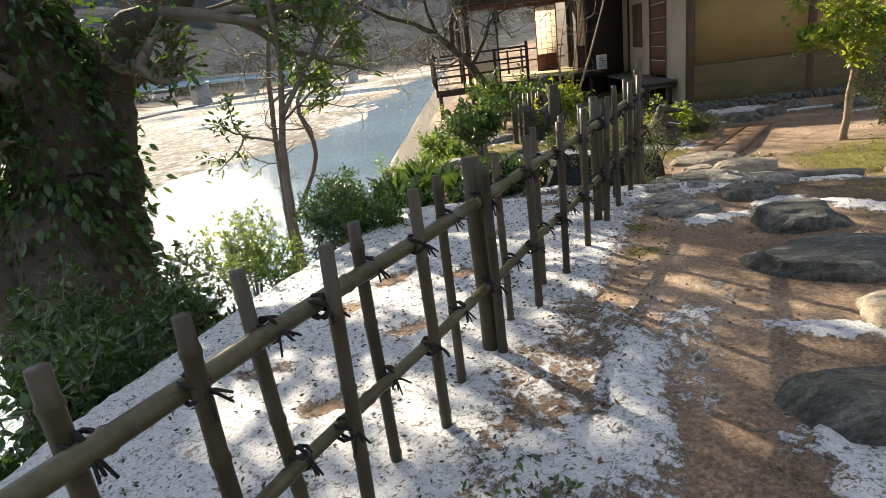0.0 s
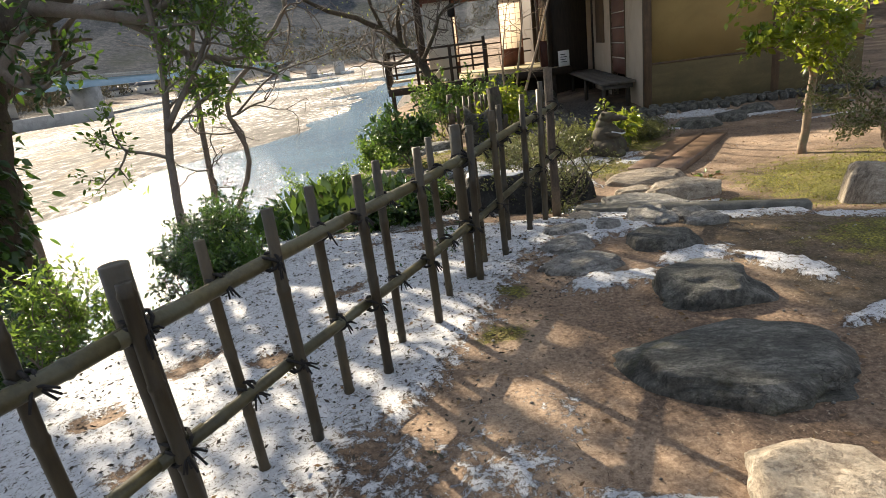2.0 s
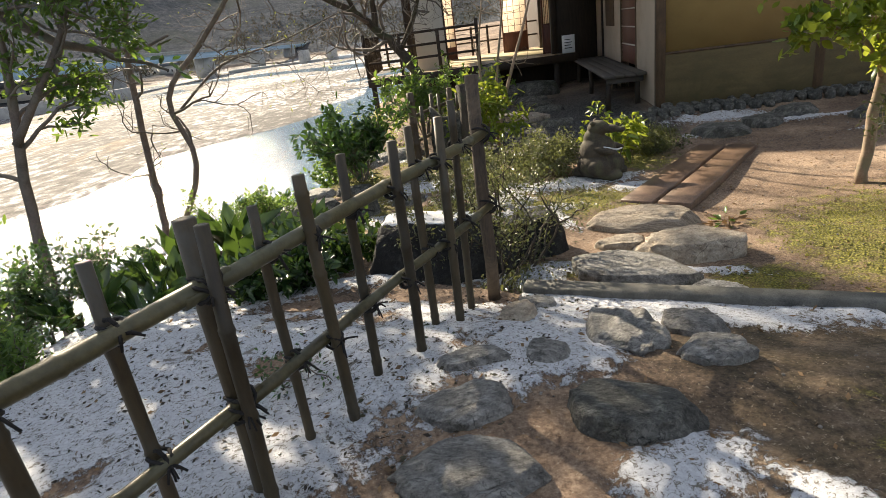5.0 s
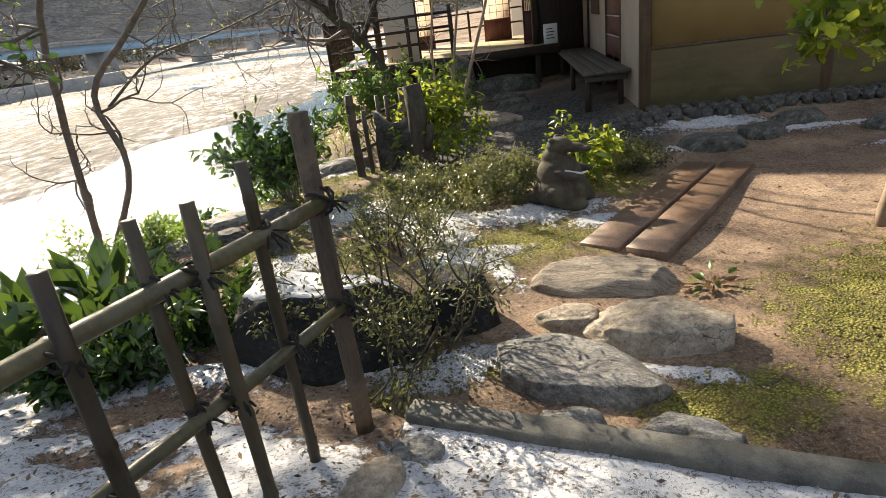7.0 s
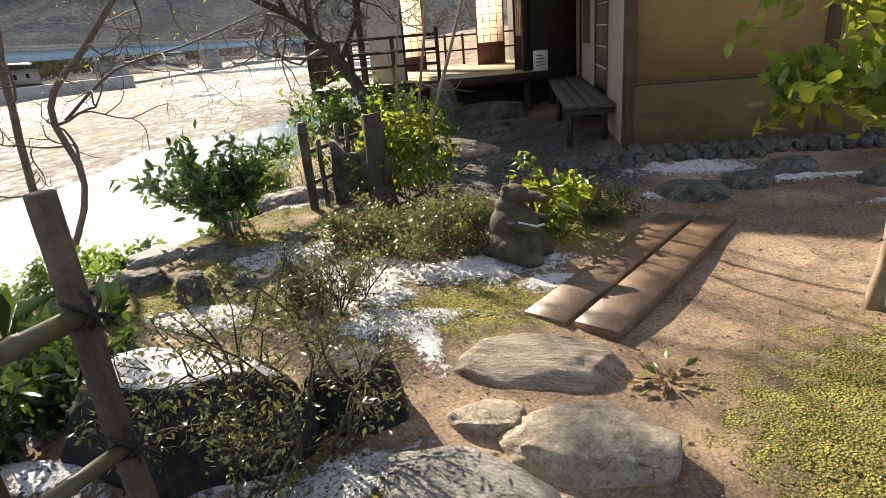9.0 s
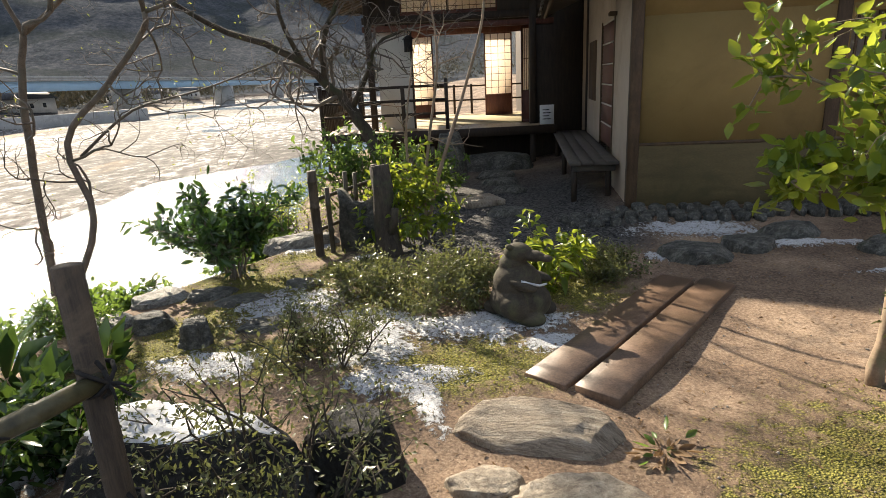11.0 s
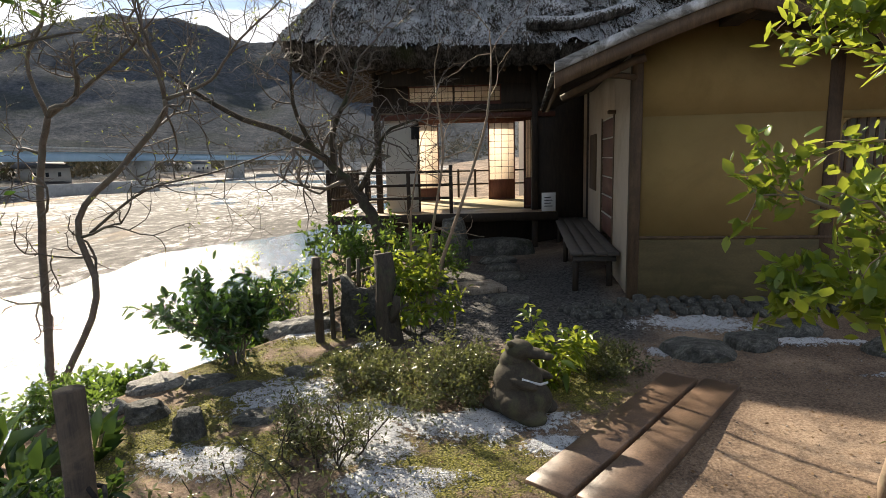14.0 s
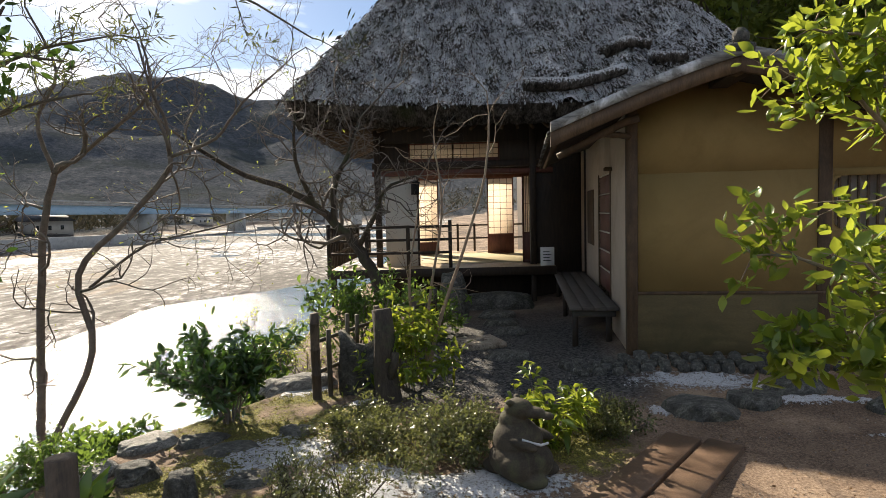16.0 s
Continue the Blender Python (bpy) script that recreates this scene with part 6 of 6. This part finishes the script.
limb_tree("bare_maple", "bare grey maple with forked thin limbs on the bank",
          [([(-3.25, 11.99, -3.57), (-3.17, 11.99, -1.5), (-3.15, 11.99, -0.83), (-3.02, 11.99, 0.87), (-2.89, 11.99, 1.8), (-2.74, 11.99, 2.29)], 0.065, 0.041),
           ([(-2.74, 11.99, 2.29), (-2.93, 11.99, 3.04), (-2.62, 11.99, 3.68), (-2.99, 11.99, 4.56)], 0.034, 0.013),
           ([(-2.74, 11.99, 2.29), (-2.09, 12.05, 2.77), (-1.36, 11.99, 3.35), (-1.45, 11.99, 4.19)], 0.034, 0.012),
           ([(-3.12, 11.99, -1.63), (-2.97, 11.99, -1.41), (-2.32, 11.92, -0.21), (-2.5, 11.99, 0.87), (-1.77, 11.99, 1.62), (-1.19, 11.99, 2.23), (-1.11, 11.99, 2.48)], 0.052, 0.034),
           ([(-1.11, 11.99, 2.48), (-1.15, 11.99, 2.99), (-1.25, 11.86, 3.35), (-1.48, 11.99, 4.05)], 0.031, 0.013),
           ([(-1.11, 11.99, 2.48), (-0.47, 11.99, 2.72), (-0.03, 11.86, 3.16), (0.54, 11.99, 3.7)], 0.028, 0.010),
           ([(-2.35, 11.99, 0.69), (-1.57, 12.12, 1.27), (-0.67, 12.12, 1.47), (0.36, 12.25, 1.79)], 0.023, 0.009)], M_TWIG, L_YELLOW, 303, 0.12, 0.06, 0.3, 4, 0.75, 0.05, bend=0.55, split=3, lift=0.03, sub=7, spread=0.8)
limb_tree("leaning_cherry", "bare gnarled cherry leaning from the veranda over the river",
          [([(1.7, 13.3, -0.3), (1.45, 13.5, 0.6), (1.15, 13.6, 1.1), (0.8, 13.6, 1.5), (0.2, 13.4, 2.0), (-0.7, 13.1, 2.4), (-1.4, 12.9, 2.9)], 0.115, 0.025),
           ([(0.8, 13.6, 1.5), (0.85, 13.5, 2.1), (1.1, 13.4, 2.6), (1.3, 13.3, 3.1)], 0.06, 0.02),
           ([(1.2, 13.6, 1.1), (1.5, 13.4, 1.6), (1.7, 13.2, 2.0), (2.2, 13.0, 2.2)], 0.05, 0.015),
           ([(0.5, 13.5, 1.8), (0.3, 13.2, 2.5), (0.4, 12.9, 3.2)], 0.045, 0.015)], M_BARK, None, 304, 0, 0.05, 0.4, 4, 0.7, bend=0.6, split=3, lift=0.03, sub=8, spread=0.85)
limb_tree("bare_shrub", "pale bare many-stemmed shrub beside the low fence",
          [([(2.45, 9.9, -0.15), (2.6, 9.9, 0.5), (2.85, 9.9, 1.2), (3.1, 9.9, 2.0), (3.15, 9.9, 2.6)], 0.025, 0.008),
           ([(2.45, 9.9, -0.15), (2.5, 9.9, 0.7), (2.65, 9.9, 1.6), (2.6, 9.9, 2.3)], 0.02, 0.007),
           ([(2.4, 9.9, -0.1), (2.3, 9.9, 0.8), (2.4, 9.9, 1.6)], 0.02, 0.007)], M_PALEBARK, None, 305, 0, 0.05, 0.4, 2, 0.45, bend=0.5, split=3, lift=0.05, sub=6, spread=0.7)
limb_tree("camellia", "young evergreen tree with pale bark and bright glossy leaves",
          [([(4.93, 6.78, -0.2), (4.95, 6.77, 0.35), (4.98, 6.75, 0.8), (4.95, 6.75, 1.3), (4.98, 6.75, 2.2), (5.0, 6.75, 3.0)], 0.045, 0.018),
           ([(4.97, 6.75, 0.75), (4.75, 6.65, 1.0), (4.6, 6.6, 1.25), (4.3, 6.55, 1.38)], 0.022, 0.008),
           ([(4.96, 6.75, 1.35), (4.75, 6.6, 1.8), (4.46, 6.5, 2.08)], 0.02, 0.008),
           ([(4.96, 6.76, 0.62), (4.7, 6.55, 0.85), (4.45, 6.4, 1.0), (4.2, 6.3, 1.06)], 0.02, 0.008),
           ([(4.97, 6.75, 0.8), (4.8, 6.5, 1.0), (4.6, 6.2, 1.2), (4.4, 6.05, 1.28)], 0.02, 0.008),
           ([(4.97, 6.75, 0.7), (4.9, 6.5, 0.82), (4.72, 6.25, 0.92)], 0.018, 0.008),
           ([(4.97, 6.75, 1.7), (4.78, 6.6, 2.1), (4.5, 6.5, 2.3)], 0.02, 0.008),
           ([(4.97, 6.75, 0.9), (5.3, 6.8, 1.3), (5.6, 6.7, 1.5)], 0.02, 0.008),
           ([(4.98, 6.75, 2.2), (4.78, 6.5, 2.6), (4.66, 6.4, 2.9)], 0.02, 0.008)], M_PALEBARK, L_BRIGHT, 306, 3.4, 0.08, 0.52, 2, 0.25, 0.03, sub=8, from_=0.3, droop=0.1, lift=0.03)
limb_tree("low_evergreen", "low crooked evergreen shrub with yellow-green leaves",
          [([(4.95, 5.5, -0.15), (4.9, 5.65, 0.1), (4.95, 5.8, 0.35), (4.9, 6.0, 0.55)], 0.035, 0.015),
           ([(4.93, 5.75, 0.3), (4.75, 5.8, 0.48), (4.6, 5.85, 0.5)], 0.02, 0.008),
           ([(4.92, 5.65, 0.15), (4.8, 5.6, 0.28), (4.7, 5.6, 0.3)], 0.02, 0.008)], M_PALEBARK, L_OLIVE, 307, 9, 0.04, 0.4, 2, 0.22, 0.03, sub=7, from_=0.3, category="shrub")
limb_tree("podocarpus", "narrow-leaved evergreen reaching over the bank from below",
          [([(-4.9, 8.6, -4.0), (-4.9, 8.7, -0.5), (-4.8, 8.9, 1.4), (-4.1, 9.6, 2.6), (-2.9, 10.2, 3.3), (-1.7, 10.3, 4.3)], 0.09, 0.02),
           ([(-4.3, 9.4, 2.3), (-2.8, 10.1, 2.6), (-1.8, 10.3, 2.9), (-1.2, 10.3, 3.0)], 0.035, 0.012),
           ([(-2.9, 10.2, 3.3), (-2.3, 10.3, 3.3), (-1.6, 10.3, 3.5), (-0.9, 10.3, 3.6)], 0.03, 0.01),
           ([(-2.7, 10.2, 3.4), (-1.6, 10.2, 4.2), (-0.4, 10.1, 4.3), (0.6, 10.0, 3.9), (1.4, 9.9, 3.4)], 0.03, 0.008),
           ([(-2.6, 10.3, 3.4), (-3.0, 10.3, 4.0), (-2.6, 10.3, 4.6)], 0.03, 0.01)], M_TWIG, L_OLIVE, 309, 3, 0.12, 0.15, 2, 0.4, 0.03, sub=7, from_=0.3, split=3)
for k, (x, y, z, h, r) in enumerate(((0.5, 10.4, -0.9, 0.9, 0.5), (0.2, 11.4, -1.0, 1.0, 0.6), (-0.4, 8.9, -0.9, 0.8, 0.5), (-2.3, 2.2, -1.0, 1.0, 0.5), (-2.5, 3.2, -1.2, 1.3, 0.6), (-2.2, 4.4, -1.2, 1.3, 0.6), (-2.0, 1.2, -0.7, 0.9, 0.5), (-2.9, 4.6, -1.6, 1.8, 0.7))):
    shrub("bank_shrub", "leafy evergreen shrub growing up from the slope", (x, y, z), h, r, L_DARK if k > 2 else L_MID, 240 + k, 9, 6, 0.085, 0.42, 2, rstem=0.012, group="bank shrubs", lift=0.2)

# added tree: its crown stays out of view and shades the right-hand soil
limb_tree("shade_evergreen", "tall slim evergreen, its crown unseen, added to shade the soil",
          [([(-6.5, 11.5, -5.5), (-6.4, 11.5, 1.0), (-6.0, 11.5, 3.6), (-4.6, 11.7, 5.2), (-2.6, 11.9, 6.7)], 0.13, 0.04)] +
          [([(-3.1, 11.85, 5.7 + 0.12 * k), (-2.6 + 1.0 * math.cos(2.4 * k), 11.9 + 1.0 * math.sin(2.4 * k), 5.6 + 0.18 * k)], 0.03, 0.015) for k in range(9)] +
          [([(-2.7, 12.0, 6.5), (-2.0, 12.8, 6.4 + 0.1 * k), (-1.7 + 0.9 * math.cos(2.4 * k), 13.3 + 0.8 * math.sin(2.4 * k), 5.9 + 0.14 * k)], 0.035, 0.015) for k in range(8)],
          M_TWIG, L_MID, 310, 9, 0.16, 0.3, 2, 0.45, 0.08, sub=5, from_=0.45)

# woods behind the house
rng = np.random.default_rng(77)
for k in range(12):
    x, y = 6.5 + 2.1 * k + rng.normal() * 0.8, 24 + 3.5 * (k % 3) + rng.normal()
    h = 11 + rng.uniform(0, 5)
    limb_tree("wood_tree", "tall dark evergreen tree behind the thatched house",
              [([(x, y, -1), (x + 0.2, y, h * 0.4), (x, y + 0.2, h * 0.8)], 0.3, 0.1)] +
              [([(x, y, h * f), (x + 2.0 * math.cos(a), y + 2.0 * math.sin(a), h * f + 1.2), (x + 3.4 * math.cos(a), y + 3.4 * math.sin(a), h * f + 1.8)], 0.12, 0.04) for f, a in zip(np.linspace(0.3, 0.8, 9), np.arange(9) * 2.4 + k)],
              M_BARK, L_FOREST, 400 + k, 7, 0.34, 0.5, 3, 1.3, 0.35, sub=4, from_=0.3)

# ---- far side: bridge, weir, town ----
bridge = thing("road_bridge", "long blue girder bridge on concrete piers over the river", "bridge", (-120, 330, -6))
BA, BB = Vector((-116, 60)), Vector((-114, 760))
d2 = (BB - BA).normalized()
ang = math.degrees(math.atan2(d2.y, d2.x))
ln = (BB - BA).length


def along(name, lo, hi, mat_, label=""):
    return part(name, boxmesh(lo, hi, 0.0, ang, (BA.x, BA.y, 0)), mat_, bridge, label)


along("girder", (0, -4.0, 3.6), (ln, 4.0, 6.3), M_BLUE, "pale blue steel girder")
along("deck", (-40, -5.2, 6.3), (ln + 30, 5.2, 7.0), M_CONCRETE)
along("parapet", (-40, -5.3, 7.0), (ln + 30, -5.0, 7.7), M_CONCRETE)
for k in range(7):
    s = 68 + 95 * k
    along("pier", (s - 2.2, -4.5, -8), (s + 2.2, 4.5, 3.6), M_CONCRETE)
emb = thing("embankment", "low grey retaining wall with snowy top along the far shore", "embankment", (-100, 120, -5))
rng = np.random.default_rng(13)
m = Mesh()
m.box((-62, -1.0, -7), (62, 1.0, -2.6), 0.1, 62, (-118, 128, 0))
part("wall", m, M_CONCRETE, emb)
for k in range(22):
    a, dist = radians(rng.uniform(-50, -22)), rng.uniform(190, 420)
    x, y = 2.7 + math.sin(a) * dist, 4 + math.cos(a) * dist
    zt = float(terrain(np.array([x]), np.array([y]))[0])
    if zt < WATER + 2:
        continue
    hs = thing("far_house", "small far house with a dark snow-dusted roof", "house", (x, y, zt), "far houses")
    wx, wy, hh, tn_ = rng.uniform(4, 7), rng.uniform(3, 5), rng.uniform(3, 5.5), rng.uniform(0, 90)
    part("wall", boxmesh((-wx, -wy, -1), (wx, wy, hh), 0.0, tn_, (x, y, zt)), M_FARWALL, hs)
    rf = Mesh()
    pm = pose(x, y, zt, 0, 0, tn_)
    rf.add([tuple(pm @ Vector(p)) for p in ((-wx - 0.6, -wy - 0.6, hh), (wx + 0.6, -wy - 0.6, hh), (wx + 0.6, wy + 0.6, hh), (-wx - 0.6, wy + 0.6, hh), (-wx, 0, hh + 2.4), (wx, 0, hh + 2.4))],
           [[0, 1, 5, 4], [2, 3, 4, 5], [1, 2, 5], [3, 0, 4], [3, 2, 1, 0]])
    part("roof", rf, M_ROOFTILE, hs)
    for q in range(3):
        part("window", boxmesh((-wx + 1 + q * wx * 0.6, -wy - 0.05, 1.0), (-wx + 2 + q * wx * 0.6, -wy, 2.3), 0.0, tn_, (x, y, zt)), M_GLASS, hs)
weir = thing("weir", "white weir spilling between concrete piers upstream", "weir", (-40, 330, -6))
part("sill", boxmesh((-75, 0, -7), (10, 6, -4.6), 0.1, -12, (-40, 330, 0)), M_CONCRETE, weir)
part("spill", boxmesh((-8, -1.2, -6.5), (10, 0, -4.4), 0.1, -12, (-40, 330, 0)), M_WHITE, weir, "white falling water")
for k in range(3):
    part("pier", boxmesh((-30 + 16 * k, -3, -7), (-27 + 16 * k, 6, 1.0), 0.1, -12, (-40, 330, 0)), M_CONCRETE, weir)
# bare woods along the far shore
wood = thing("far_woods", "belt of bare and evergreen trees along the far shore", "woods", (-60, 500, -3), kind="stuff")
m = Mesh()
pos, alg, siz = [], [], []
for k in range(1500):
    a, dist = radians(rng.uniform(-62, 16)), rng.uniform(1, 1.0)
    dist = np.interp(math.degrees(a), [-62, -45, -33, -25, -15, 0, 16], [190, 175, 230, 380, 520, 540, 600]) * rng.uniform(1.0, 1.35)
    x, y = 2.7 + math.sin(a) * dist, 4 + math.cos(a) * dist
    zt = float(terrain(np.array([x]), np.array([y]))[0])
    if zt < WATER + 1.5:
        continue
    h = rng.uniform(4, 9)
    for j in range(16):
        pos.append((x + rng.normal() * h * 0.22, y + rng.normal() * h * 0.22, zt + h * rng.uniform(0.0, 0.9)))
        alg.append((rng.normal(), rng.normal(), 1.2))
        siz.append(h * 0.3)
m.leaves(pos, alg, np.array(siz), 0.5, rng, 0.05, 0)
part("clumps", m, leaf_material("far_wood", (0.035, 0.04, 0.02), (0.14, 0.11, 0.075), (0.1, 0.09, 0.05), 0.9, 0.1), wood)
